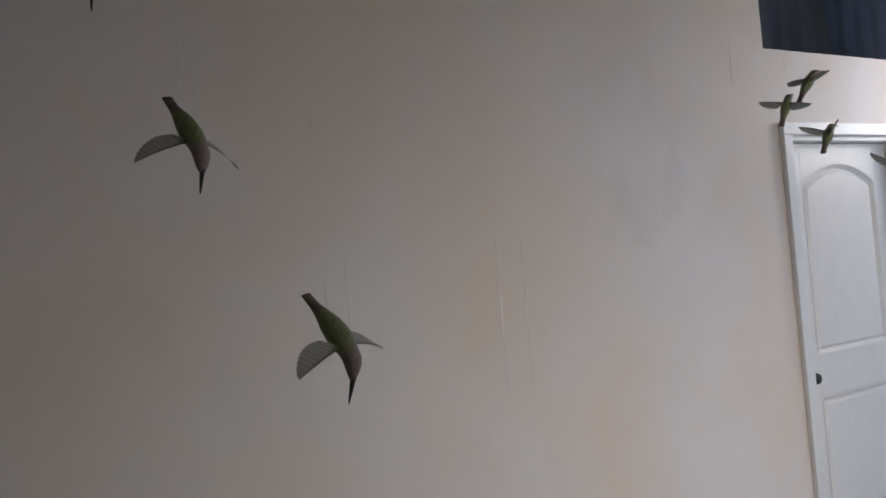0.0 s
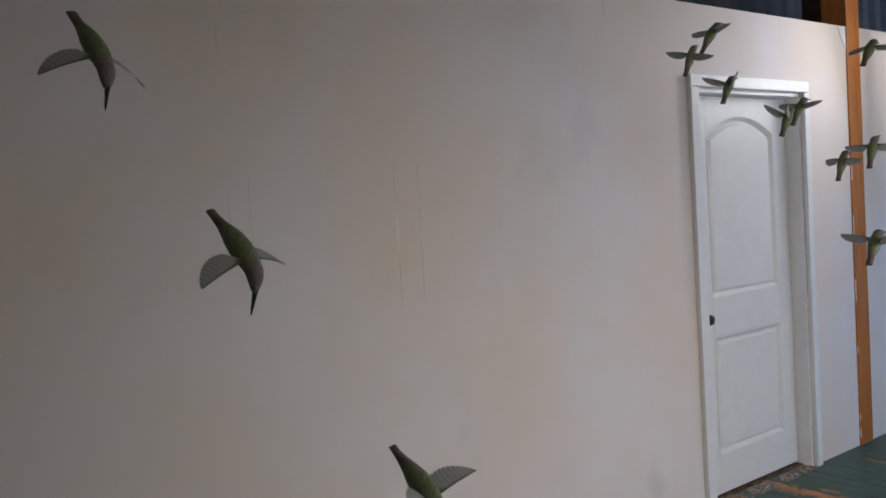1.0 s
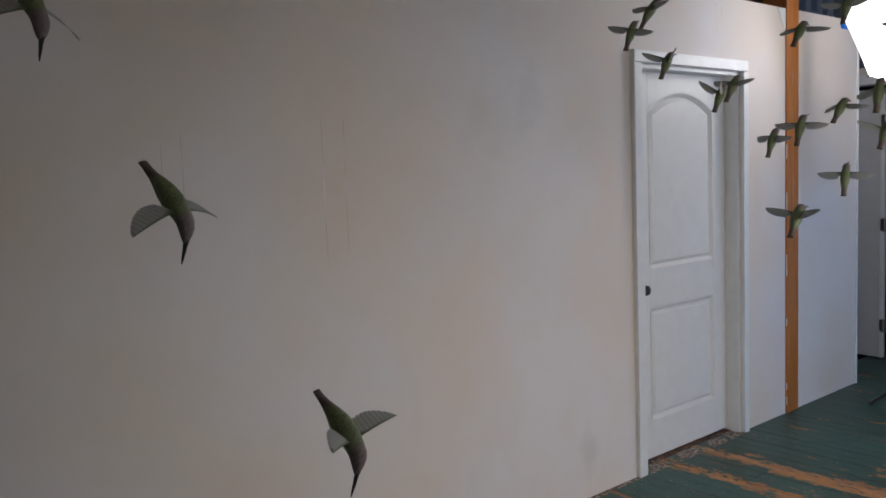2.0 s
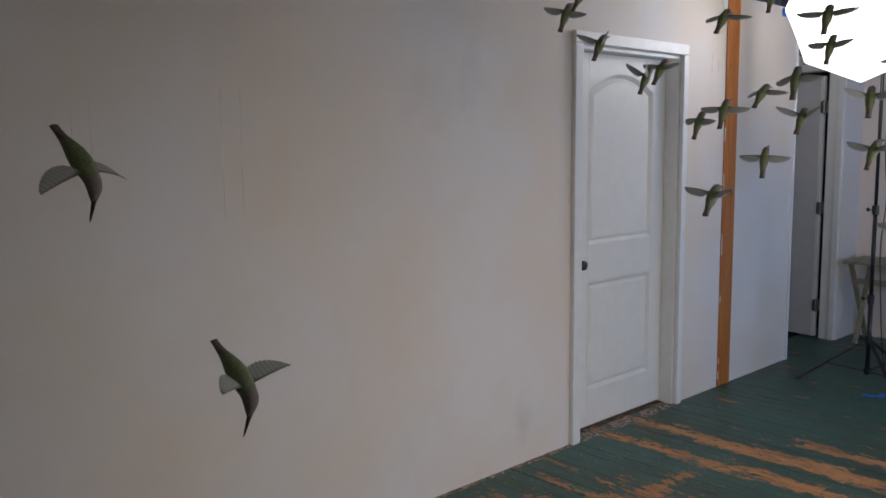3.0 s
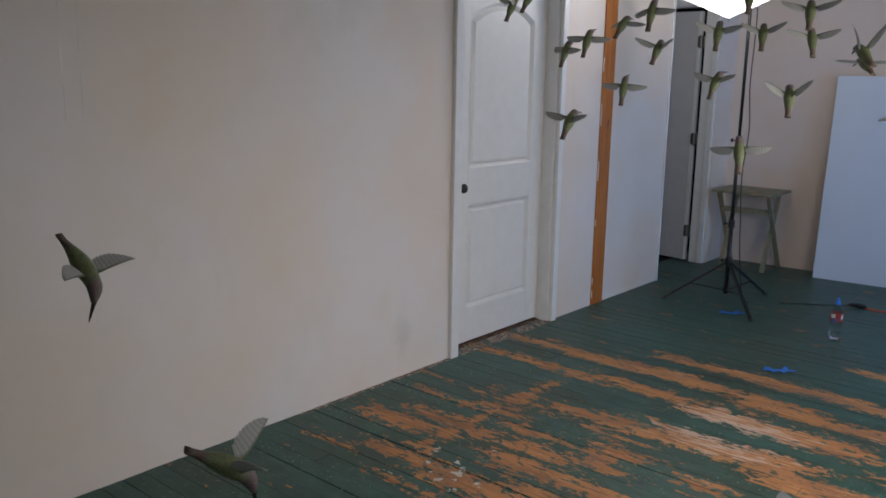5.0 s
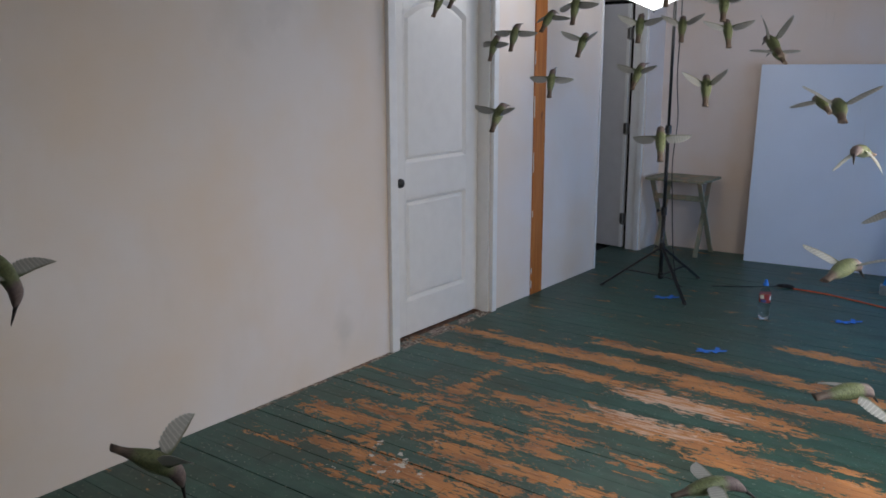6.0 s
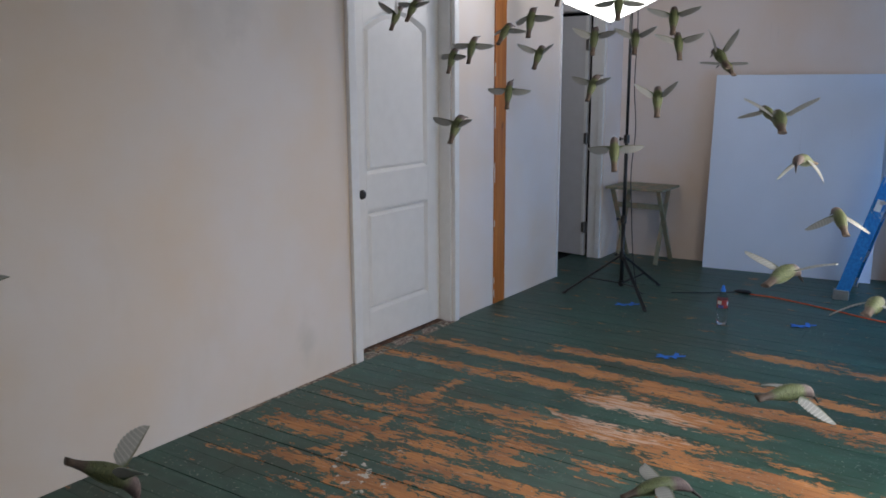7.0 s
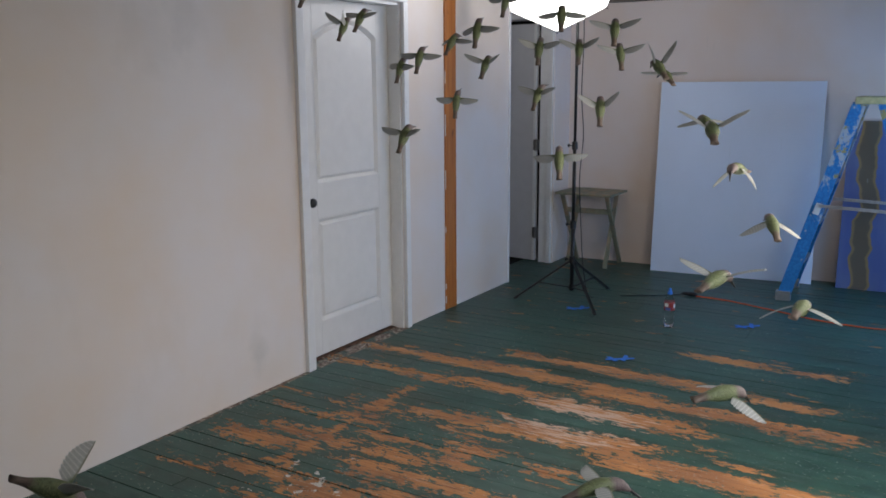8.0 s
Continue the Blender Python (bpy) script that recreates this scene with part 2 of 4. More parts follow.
    col = n.mix(n.math("MULTIPLY", foot, n.ramp(n.noise(n.scaled(pos, (7, 7, 1)), 1.0, 4), 0.42, 0.50)), col, rubble)
    speck = n.math("ADD", n.math("MULTIPLY", n.noise(n.scaled(pos, (85, 50, 1)), 1.0, 4, 0.6), 0.85), n.math("MULTIPLY", broad, 0.15))
    col = n.mix(n.math("MULTIPLY", n.ramp(speck, 0.625, 0.65), 0.7), col, (0.42, 0.45, 0.40))
    n.bump(n.math("ADD", n.math("MULTIPLY", bare, -1.0), n.math("MULTIPLY", grain, 0.35)), 0.5, 0.0012)
    n.bsdf.inputs["Specular IOR Level"].default_value = 0.35
    return n.end(col, n.math("ADD", n.math("MULTIPLY", bare, 0.25), n.math("ADD", 0.28, n.math("MULTIPLY", scuff, 0.28))))


FLOOR = floor_paint()


def post_wood():
    n = Nodes("orange varnished fir")
    v = n.place()
    g = n.noise(n.scaled(v, (70, 70, 3)), 1.0, 5, 0.6)
    k = n.noise(n.scaled(v, (9, 9, 4.5)), 1.0, 2)
    col = n.mix(n.ramp(g, 0.3, 0.72), (0.36, 0.105, 0.018), (0.56, 0.205, 0.045))
    col = n.mix(n.ramp(k, 0.66, 0.76), col, (0.16, 0.045, 0.012))
    n.bump(g, 0.2, 0.001)
    return n.end(col, 0.42)


POST = post_wood()


def table_wood():
    n = Nodes("worn sage table paint")
    v = n.local()
    g = n.noise(n.scaled(v, (4, 30, 8)), 1.0, 5)
    s = n.noise(v, 9, 5, 0.65)
    col = n.mix(n.ramp(g, 0.3, 0.7), (0.18, 0.185, 0.13), (0.28, 0.28, 0.20))
    col = n.mix(n.ramp(s, 0.50, 0.62), col, (0.36, 0.26, 0.17))
    return n.end(col, 0.6)


TABLE = table_wood()


def sill_wood():
    n = Nodes("dirty worn sill")
    v = n.place()
    a, b = n.noise(n.scaled(v, (9, 40, 1)), 1.0, 6, 0.7), n.noise(n.scaled(v, (30, 30, 1)), 1.0, 5, 0.7)
    col = n.mix(n.ramp(a, 0.42, 0.6), (0.035, 0.02, 0.012), (0.17, 0.075, 0.034))
    col = n.mix(n.ramp(b, 0.58, 0.64), col, (0.36, 0.31, 0.25))
    n.bump(b, 0.6, 0.002)
    return n.end(col, 0.7)


SILL = sill_wood()


def ladder_paint():
    n = Nodes("splattered blue fibreglass")
    v = n.local()
    s = n.noise(n.scaled(v, (12, 12, 7)), 1.0, 6, 0.7)
    f = n.noise(v, 55, 3)
    col = n.mix(n.ramp(f, 0.4, 0.6), (0.012, 0.16, 0.42), (0.02, 0.22, 0.52))
    up = n.add("ShaderNodeSeparateXYZ")
    n.put(up.inputs[0], v)
    more = n.math("MULTIPLY", n.ramp(up.outputs[2], 0.45, 1.3), 0.14)
    col = n.mix(n.ramp(n.math("ADD", s, more), 0.60, 0.64), col, (0.42, 0.45, 0.48))
    t = n.noise(n.scaled(v, (9, 9, 12)), 1.3, 4, 0.7)
    col = n.mix(n.ramp(n.math("ADD", t, more), 0.68, 0.72), col, (0.36, 0.30, 0.12))
    return n.end(col, 0.5)


LADDER = ladder_paint()
CAP_YELLOW = plain("worn yellow plastic", (0.55, 0.48, 0.24), 0.5, vary=0.4, scale=25)


def canvas_paint():
    """Blue ground crossed by brown and pale painted stems."""
    n = Nodes("painted panel")
    v = n.local()
    sep = n.add("ShaderNodeSeparateXYZ")
    n.put(sep.inputs[0], v)
    a = n.noise(n.scaled(v, (3.0, 3.0, 1.2)), 1.0, 4)
    col = n.mix(n.ramp(a, 0.4, 0.6), (0.075, 0.115, 0.30), (0.13, 0.16, 0.30))
    bend = n.math("MULTIPLY", n.math("SUBTRACT", n.noise(n.scaled(v, (0.5, 1, 2.2)), 1.0, 3), 0.5), 0.30)
    for centre, half in ((-0.30, 0.055), (-0.06, 0.022), (0.10, 0.030), (0.32, 0.05)):
        off = n.math("ABSOLUTE", n.math("SUBTRACT", n.math("ADD", sep.outputs[0], bend), centre))
        col = n.mix(n.ramp(off, half + 0.016, half + 0.010), col, (0.30, 0.19, 0.075))
        col = n.mix(n.ramp(off, half, half - 0.012), col, (0.135, 0.100, 0.062))
    col = n.mix(n.ramp(n.noise(v, 5, 5, 0.65), 0.66, 0.70), col, (0.34, 0.30, 0.24))
    return n.end(col, 0.55)


CANVAS = canvas_paint()


def umbrella_cloth():
    n = Nodes("lit white umbrella cloth")
    n.put(n.bsdf.inputs["Emission Color"], (1.0, 0.97, 0.93))
    n.bsdf.inputs["Emission Strength"].default_value = UMBRELLA_GLOW
    return n.end((0.8, 0.8, 0.8), 0.8)


CLOTH = umbrella_cloth()


def clear_plastic(name, colour, ior):
    n = Nodes(name)
    n.bsdf.inputs["Transmission Weight"].default_value = 1.0
    n.bsdf.inputs["IOR"].default_value = ior
    return n.end(colour, 0.04)


PLASTIC = clear_plastic("clear bottle plastic", (0.97, 0.985, 0.99), 1.17)
LABEL_RED = plain("red paper label", (0.30, 0.035, 0.035), 0.5)
LABEL_BLUE = plain("blue label print", (0.08, 0.12, 0.35), 0.5)
LABEL_WHITE = plain("white label print", (0.75, 0.75, 0.73), 0.5)
GLASS = clear_plastic("window glass", (0.97, 0.98, 0.98), 1.45)


def bird_body():
    """Printed feathers: brown tail, mottled green back, mauve grey head, pale belly."""
    n = Nodes("printed feather paper")
    v = n.local()
    sep = n.add("ShaderNodeSeparateXYZ")
    n.put(sep.inputs[0], v)
    wob = n.math("MULTIPLY", n.math("SUBTRACT", n.noise(v, 180, 3), 0.5), 0.014)
    along = n.math("ADD", sep.outputs[0], wob)
    scales = n.add("ShaderNodeTexVoronoi")
    n.put(scales.inputs["Vector"], n.scaled(v, (210, 330, 330)))
    fleck = n.ramp(n.math("ADD", n.math("MULTIPLY", scales.outputs["Distance"], 0.6), n.math("MULTIPLY", n.noise(v, 300, 4, 0.7), 0.55)), 0.38, 0.66)
    green = n.mix(fleck, (0.36, 0.40, 0.19), (0.080, 0.105, 0.050))
    green = n.mix(n.ramp(n.noise(v, 70, 4), 0.5, 0.7), green, (0.21, 0.25, 0.14))
    mauve = n.mix(fleck, (0.34, 0.27, 0.26), (0.15, 0.112, 0.115))
    brown = n.mix(n.ramp(n.noise(n.scaled(v, (60, 500, 200)), 1.0, 3), 0.4, 0.6), (0.21, 0.155, 0.125), (0.10, 0.075, 0.062))
    belly = n.mix(fleck, (0.66, 0.70, 0.54), (0.42, 0.48, 0.31))
    col = n.mix(n.ramp(n.math("ADD", sep.outputs[2], n.math("MULTIPLY", wob, 0.3)), -0.0015, -0.0055), green, belly)
    col = n.mix(n.ramp(along, -0.030, -0.040), col, brown)
    col = n.mix(n.ramp(along, 0.014, 0.024), col, mauve)
    n.bump(fleck, 0.15, 0.0004)
    return n.end(col, 0.6)


def bird_wing():
    """Grey printed flight feathers with dark ribs, greenish by the shoulder."""
    n = Nodes("printed wing paper")
    uv = n.add("ShaderNodeUVMap")
    sep = n.add("ShaderNodeSeparateXYZ")
    n.put(sep.inputs[0], uv.outputs[0])
    u, w = sep.outputs[0], sep.outputs[1]
    line = n.math("FRACT", n.math("ADD", n.math("MULTIPLY", u, 10.0), n.math("MULTIPLY", w, 0.35)))
    rib = n.ramp(n.math("ABSOLUTE", n.math("SUBTRACT", line, 0.5)), 0.30, 0.46)
    vein = n.ramp(n.noise(n.scaled(uv.outputs[0], (70, 9, 1)), 1.0, 3), 0.42, 0.6)
    col = n.mix(rib, n.mix(vein, (0.60, 0.61, 0.59), (0.50, 0.51, 0.50)), (0.74, 0.74, 0.72))
    col = n.mix(n.ramp(w, 0.14, 0.06), col, (0.33, 0.33, 0.26))
    shoulder = n.math("ADD", n.math("MULTIPLY", u, 1.2), n.math("MULTIPLY", w, 0.8))
    col = n.mix(n.ramp(shoulder, 0.45, 0.2), col, (0.17, 0.22, 0.11))
    through_light = n.add("ShaderNodeBsdfTranslucent")
    n.put(through_light.inputs[0], col)
    mixer = n.add("ShaderNodeMixShader")
    mixer.inputs[0].default_value = 0.3
    n.t.links.new(n.bsdf.outputs[0], mixer.inputs[1])
    n.t.links.new(through_light.outputs[0], mixer.inputs[2])
    n.t.links.new(mixer.outputs[0], n.t.nodes["Material Output"].inputs[0])
    return n.end(col, 0.6)


BIRD_BODY, BIRD_WING = bird_body(), bird_wing()


# ---------------------------------------------------------------- mesh helpers
def mesh_object(name, bm, material, parent=None, smooth=False):
    me = bpy.data.meshes.new(name)
    bmesh.ops.recalc_face_normals(bm, faces=bm.faces)
    bm.to_mesh(me)
    bm.free()
    for m in material if isinstance(material, (list, tuple)) else [material]:
        me.materials.append(m)
    if smooth:
        me.polygons.foreach_set("use_smooth", [True] * len(me.polygons))
    ob = new(name, me)
    ob.parent = parent
    return ob


def part(name, bm, material, parent, label="", smooth=False):
    ob = mesh_object(name, bm, material, parent, smooth)
    return tagged(ob, label=label) if label else ob


def thing(name, label, category, m=None, group="", kind=""):
    ob = new(name)
    ob.empty_display_size = 0.05
    if m:
        ob.matrix_world = m
    return tagged(ob, label, category, group, kind)


def box(bm, x0, x1, y0, y1, z0, z1, bevel=0.0):
    g = bmesh.ops.create_cube(bm, size=1.0, matrix=Matrix.LocRotScale(((x0 + x1) / 2, (y0 + y1) / 2, (z0 + z1) / 2), None, (x1 - x0, y1 - y0, z1 - z0)))
    if bevel:
        edges = list({e for v in g["verts"] for e in v.link_edges})
        bmesh.ops.bevel(bm, geom=edges, offset=bevel, segments=2, profile=0.6, affect="EDGES")
    return bm


def boxed(*a, bevel=0.0):
    return box(bmesh.new(), *a, bevel=bevel)


def bar(bm, a, b, w, d, bevel=0.0, up=(0, 0, 1)):
    """A straight bar of section w x d from a to b."""
    a, b = Vector(a), Vector(b)
    z = (b - a).normalized()
    x = Vector(up).cross(z)
    x = x.normalized() if x.length > 1e-4 else Vector((1, 0, 0))
    y = z.cross(x)
    m = Matrix((x, y, z)).transposed().to_4x4()
    m.translation = (a + b) / 2
    g = bmesh.ops.create_cube(bm, size=1.0, matrix=m @ Matrix.Diagonal((w, d, (b - a).length, 1)))
    if bevel:
        bmesh.ops.bevel(bm, geom=list({e for v in g["verts"] for e in v.link_edges}), offset=bevel, segments=2, profile=0.6, affect="EDGES")
    return bm


def tube(bm, points, radius, sides=10, closed_ends=True):
    """A round rod along points; radius is a number or one per point."""
    pts = [Vector(p) for p in points]
    rad = radius if isinstance(radius, (list, tuple)) else [radius] * len(pts)
    rings, side = [], None
    for i, p in enumerate(pts):
        d = (pts[min(i + 1, len(pts) - 1)] - pts[max(i - 1, 0)]).normalized()
        if side is None:
            side = d.orthogonal().normalized()
        side = (side - d * side.dot(d)).normalized()
        other = d.cross(side)
        rings.append([bm.verts.new(p + (side * math.cos(k * math.tau / sides) + other * math.sin(k * math.tau / sides)) * rad[i]) for k in range(sides)])
    for a, b in zip(rings, rings[1:]):
        for k in range(sides):
            bm.faces.new((a[k], a[(k + 1) % sides], b[(k + 1) % sides], b[k]))
    if closed_ends:
        bm.faces.new(rings[0])
        bm.faces.new(rings[-1])
    return bm


def lathe(bm, profile, sides=24):
    """Turn (radius, height) pairs round the z axis."""
    rings = [[bm.verts.new((r * math.cos(k * math.tau / sides), r * math.sin(k * math.tau / sides), z)) for k in range(sides)] for r, z in profile]
    for a, b in zip(rings, rings[1:]):
        for k in range(sides):
            bm.faces.new((a[k], a[(k + 1) % sides], b[(k + 1) % sides], b[k]))
    bm.faces.new(rings[0])
    bm.faces.new(rings[-1])
    return bm


def slab_xz(bm, outline, y0, y1, inset=0.0, depth=0.0):
    """An outline in x, z made solid from y1 (back) to y0 (front), with a sloped margin."""
    back = [bm.verts.new((x, y1, z)) for x, z in outline]
    front = [bm.verts.new((x, y0, z)) for x, z in outline]
    k = len(outline)
    for i in range(k):
        bm.faces.new((back[i], back[(i + 1) % k], front[(i + 1) % k], front[i]))
    bm.faces.new(back)
    f = bm.faces.new(front)
    if inset:
        bm.normal_update()
        bmesh.ops.inset_region(bm, faces=[f], thickness=inset, depth=0.0)
        for v in f.verts:
            v.co.y -= depth
    return bm


def curve_points(points, steps=8):
    """Catmull-Rom through points."""
    p = [Vector(q) for q in points]
    p = [2 * p[0] - p[1]] + p + [2 * p[-1] - p[-2]]
    out = []
    for i in range(1, len(p) - 2):
        for s in range(steps):
            t = s / steps
            a, b, c, d = p[i - 1], p[i], p[i + 1], p[i + 2]
            out.append(0.5 * (2 * b + (c - a) * t + (2 * a - 5 * b + 4 * c - d) * t * t + (3 * b - a - 3 * c + d) * t ** 3))
    return out + [p[-2]]


# ---------------------------------------------------------------- structure
W = 2.32           # face of the long wall
TOP = 2.455        # top of its low part
ROOF = 3.45


def structure(name, bm, material, label):
    return tagged(mesh_object(name, bm, material), label, name.split("_")[0], kind="structure")


bm = boxed(-2.6, 3.22, W, W + 0.14, -0.02, ROOF)
box(bm, 3.22, 3.335, W, W + 0.14, -0.02, TOP)
box(bm, 3.335, 4.271, W, W + 0.14, 2.055, TOP)
box(bm, 4.271, 4.782, W, W + 0.14, -0.02, TOP)
structure("wall_north", bm, WALL, "scuffed off-white painted plaster wall")
structure("wall_north_end", boxed(4.93, 5.762, W + 0.002, W + 0.142, -0.02, TOP + 0.005, bevel=0.004), WALL, "off-white painted wall beside the post")
structure("wall_corner_trim", boxed(5.748, 5.768, W - 0.008, W + 0.0015, 0.0, 2.40, bevel=0.002), WHITE, "white corner bead at the wall end")



def skew(bm):
    """The back wall stands slightly askew to the long wall."""
    for v in bm.verts:
        v.co.x += (2.312 - v.co.y) * 0.038
    return bm


bm = boxed(6.94, 7.1, -1.25, 2.312, -0.02, 2.235)
skew(bm)
structure("wall_east", bm, BACK_WALL, "beige painted back wall")
bm = boxed(6.602, 6.95, 2.312, 2.322, -0.02, 2.235)
box(bm, 6.602, 6.95, 2.322, 2.442, 2.10, 2.235)
box(bm, 6.602, 6.72, 2.322, 2.442, -0.02, 2.10)
box(bm, 6.602, 6.72, 2.442, 3.2, 2.10, 2.235)
structure("wall_east_jog", bm, WALL, "pale painted wall return round the far door")
structure("beam_east", skew(boxed(6.88, 7.1, -1.25, 2.312, 2.235, 2.43, bevel=0.006)), BEAM, "weathered grey timber beam on the back wall")
structure("wall_upper_east", boxed(7.25, 7.35, -1.25, 3.3, 2.2, ROOF), METAL_SHEET, "grey sheet metal above the back wall")
# near-black block put where there is only shade past the far door
structure("wall_behind_jog", boxed(6.97, 7.25, 2.445, 3.2, -0.02, 2.235), DARK, "near-black block painting the shade behind the far door")


def corrugated():
    bm = bmesh.new()
    x = 2.9
    ribs = []
    while x < 7.2:
        ribs += [(x, 3.2), (x + 0.12, 3.2), (x + 0.14, 3.165), (x + 0.18, 3.165), (x + 0.20, 3.2)]
        x += 0.20
    lo = [bm.verts.new((px, py, 0.0)) for px, py in ribs]
    hi = [bm.verts.new((px, py, ROOF)) for px, py in ribs]
    bmesh.ops.remove_doubles(bm, verts=bm.verts, dist=1e-5)
    bm.verts.ensure_lookup_table()
    lo = [v for v in bm.verts if v.co.z < 1]
    hi = [v for v in bm.verts if v.co.z > 1]
    lo.sort(key=lambda v: v.co.x)
    hi.sort(key=lambda v: v.co.x)
    for i in range(len(lo) - 1):
        bm.faces.new((lo[i], lo[i + 1], hi[i + 1], hi[i]))
    return bm


ob = structure("wall_outer_metal", corrugated(), METAL_SHEET, "ribbed grey metal siding behind the low wall")
mod = ob.modifiers.new("thickness", "SOLIDIFY")
mod.thickness = 0.004
structure("wall_outer_backing", boxed(2.6, 7.35, 3.24, 3.3, -0.02, ROOF), DARK, "dark outer wall")
structure("wall_inner_end", boxed(3.08, 3.22, 2.48, 3.24, -0.02, ROOF), WALL, "return of the tall wall")
structure("wall_west", boxed(-2.7, -2.6, -1.25, 2.70, -0.02, ROOF), WALL, "off-white wall")
# South wall is out of view; its distance was chosen for the window light.
S0, S1 = -1.35, -1.25
bm = boxed(-2.6, 0.33, S0, S1, -0.02, ROOF)
box(bm, 1.88, 3.22, S0, S1, -0.02, 0.7)
box(bm, 1.88, 3.22, S0, S1, 2.0, ROOF)
box(bm, 0.33, 1.17, S0, S1, -0.02, 1.1)
box(bm, 0.33, 1.17, S0, S1, 2.2, ROOF)
box(bm, 1.17, 1.88, S0, S1, -0.02, ROOF)
box(bm, 3.22, 4.85, S0, S1, -0.02, ROOF)
box(bm, 4.85, 6.35, S0, S1, -0.02, 0.45)
box(bm, 4.85, 6.35, S0, S1, 1.85, ROOF)
box(bm, 6.35, 7.25, S0, S1, -0.02, ROOF)
structure("wall_south", bm, WALL, "off-white wall out of view with three assumed windows")
structure("ceiling", boxed(-2.7, 7.35, -1.35, 3.3, ROOF, ROOF + 0.1), CEILING, "plain grey ceiling")

# Assumed windows, out of view, for the lamps; number 3 only carries the bird fill.
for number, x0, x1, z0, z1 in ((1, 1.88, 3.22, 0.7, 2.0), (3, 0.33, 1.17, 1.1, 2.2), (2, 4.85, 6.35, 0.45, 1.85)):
    win = tagged(new("window_%d" % number), "white-framed window, out of view and assumed", "window", kind="structure")
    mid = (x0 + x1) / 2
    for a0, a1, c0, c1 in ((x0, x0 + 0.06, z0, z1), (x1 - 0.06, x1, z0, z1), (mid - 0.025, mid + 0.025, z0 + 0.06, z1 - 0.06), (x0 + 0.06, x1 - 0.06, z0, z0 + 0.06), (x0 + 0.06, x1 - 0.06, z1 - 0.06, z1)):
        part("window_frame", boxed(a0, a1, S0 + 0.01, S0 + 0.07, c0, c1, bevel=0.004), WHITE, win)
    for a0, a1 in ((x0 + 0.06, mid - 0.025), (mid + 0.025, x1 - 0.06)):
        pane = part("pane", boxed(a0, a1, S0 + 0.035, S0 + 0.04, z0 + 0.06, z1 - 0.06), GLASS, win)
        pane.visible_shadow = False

# a thin white wedge that paints the bright lit triangle beside the post
structure("trim_corner", slab_xz(bmesh.new(), [(4.690, 2.452), (4.779, 2.452), (4.779, 2.310)], W - 0.004, W - 0.0005), WHITE, "thin white wedge painting the lit triangle at the wall top")

# the timber post that stands in the wall
bm = boxed(4.782, 4.93, 2.31, 2.46, 0.0, ROOF, bevel=0.006)
post = tagged(mesh_object("timber_post", bm, POST), "orange varnished timber post with paint on its edges", "post", kind="structure")
bm = bmesh.new()
random.seed(4)
for edge in (4.782, 4.93):
    z = 0.05
    while z < 2.4:
        h = random.uniform(0.02, 0.16)
        if random.random() < (0.5 if z < 1.5 else 0.15):
            box(bm, edge - (0.0035 if edge > 4.8 else 0.001), edge + (0.001 if edge > 4.8 else 0.0035), 2.3092, 2.3135, z, z + h, bevel=0.001)
        z += h + random.uniform(0.01, 0.1)
part("paint_smear", bm, WHITE, post, "dabs of white wall paint")
structure("stud_upper", boxed(5.00, 5.17, 2.55, 2.70, 0.0, ROOF, bevel=0.005), BROWN, "dark brown timber stud behind the wall")

# ---------------------------------------------------------------- near door
door = tagged(new("door_1"), "closed white two-panel door with an arched upper panel", "door", kind="structure")
FY = W - 0.027
part("casing", boxed(3.275, 3.338, FY, W - 0.001, 0.0, 2.058, bevel=0.005), WHITE, door)
part("casing", boxed(4.268, 4.318, FY, W - 0.001, 0.0, 2.058, bevel=0.005), WHITE, door)
part("casing", boxed(3.275, 4.318, FY, W - 0.001, 2.059, 2.118, bevel=0.005), WHITE, door)
part("jamb", boxed(3.337, 3.357, W + 0.002, W + 0.139, 0.0, 2.054), WHITE, door)
part("jamb", boxed(4.254, 4.2705, W + 0.002, W + 0.139, 0.0, 2.054), WHITE, door)
part("jamb", boxed(3.358, 4.253, W + 0.002, W + 0.139, 2.038, 2.054), WHITE, door)
LX0, LX1, LZ0, LZ1, LY = 3.36, 4.252, 0.014, 2.035, 2.405
PX0, PX1 = 3.53, 4.13
leaf = part("leaf", boxed(LX0, LX1, LY + 0.020, LY + 0.044, LZ0, LZ1), DOOR, door)
part("stile", boxed(LX0, PX0, LY, LY + 0.0201, LZ0, LZ1, bevel=0.003), DOOR, leaf)
part("stile", boxed(PX1, LX1, LY, LY + 0.0201, LZ0, LZ1, bevel=0.003), DOOR, leaf)
part("rail", boxed(PX0, PX1, LY, LY + 0.0201, LZ0, 0.212, bevel=0.003), DOOR, leaf)
part("rail", boxed(PX0, PX1, LY, LY + 0.0201, 0.82, 1.018, bevel=0.003), DOOR, leaf)


def arch(x0, x1, z_side, rise, k=16):
    """Points of a flat arch from x0 to x1."""
    return [(x0 + (x1 - x0) * i / k, z_side + rise * (1 - (2 * i / k - 1) ** 2)) for i in range(k + 1)]


part("rail", slab_xz(bmesh.new(), arch(PX0, PX1, 1.85, 0.09) + [(PX1, LZ1), (PX0, LZ1)], LY, LY + 0.0201), DOOR, leaf)


def outline(g, z0, z1, rise):
    """The edge of a door panel, drawn in by g; rise: of its arched top."""
    top = arch(PX0 + g, PX1 - g, z1 - g, rise)[::-1] if rise else [(PX1 - g, z1 - g), (PX0 + g, z1 - g)]
    return [(PX0 + g, z0 + g), (PX1 - g, z0 + g)] + top


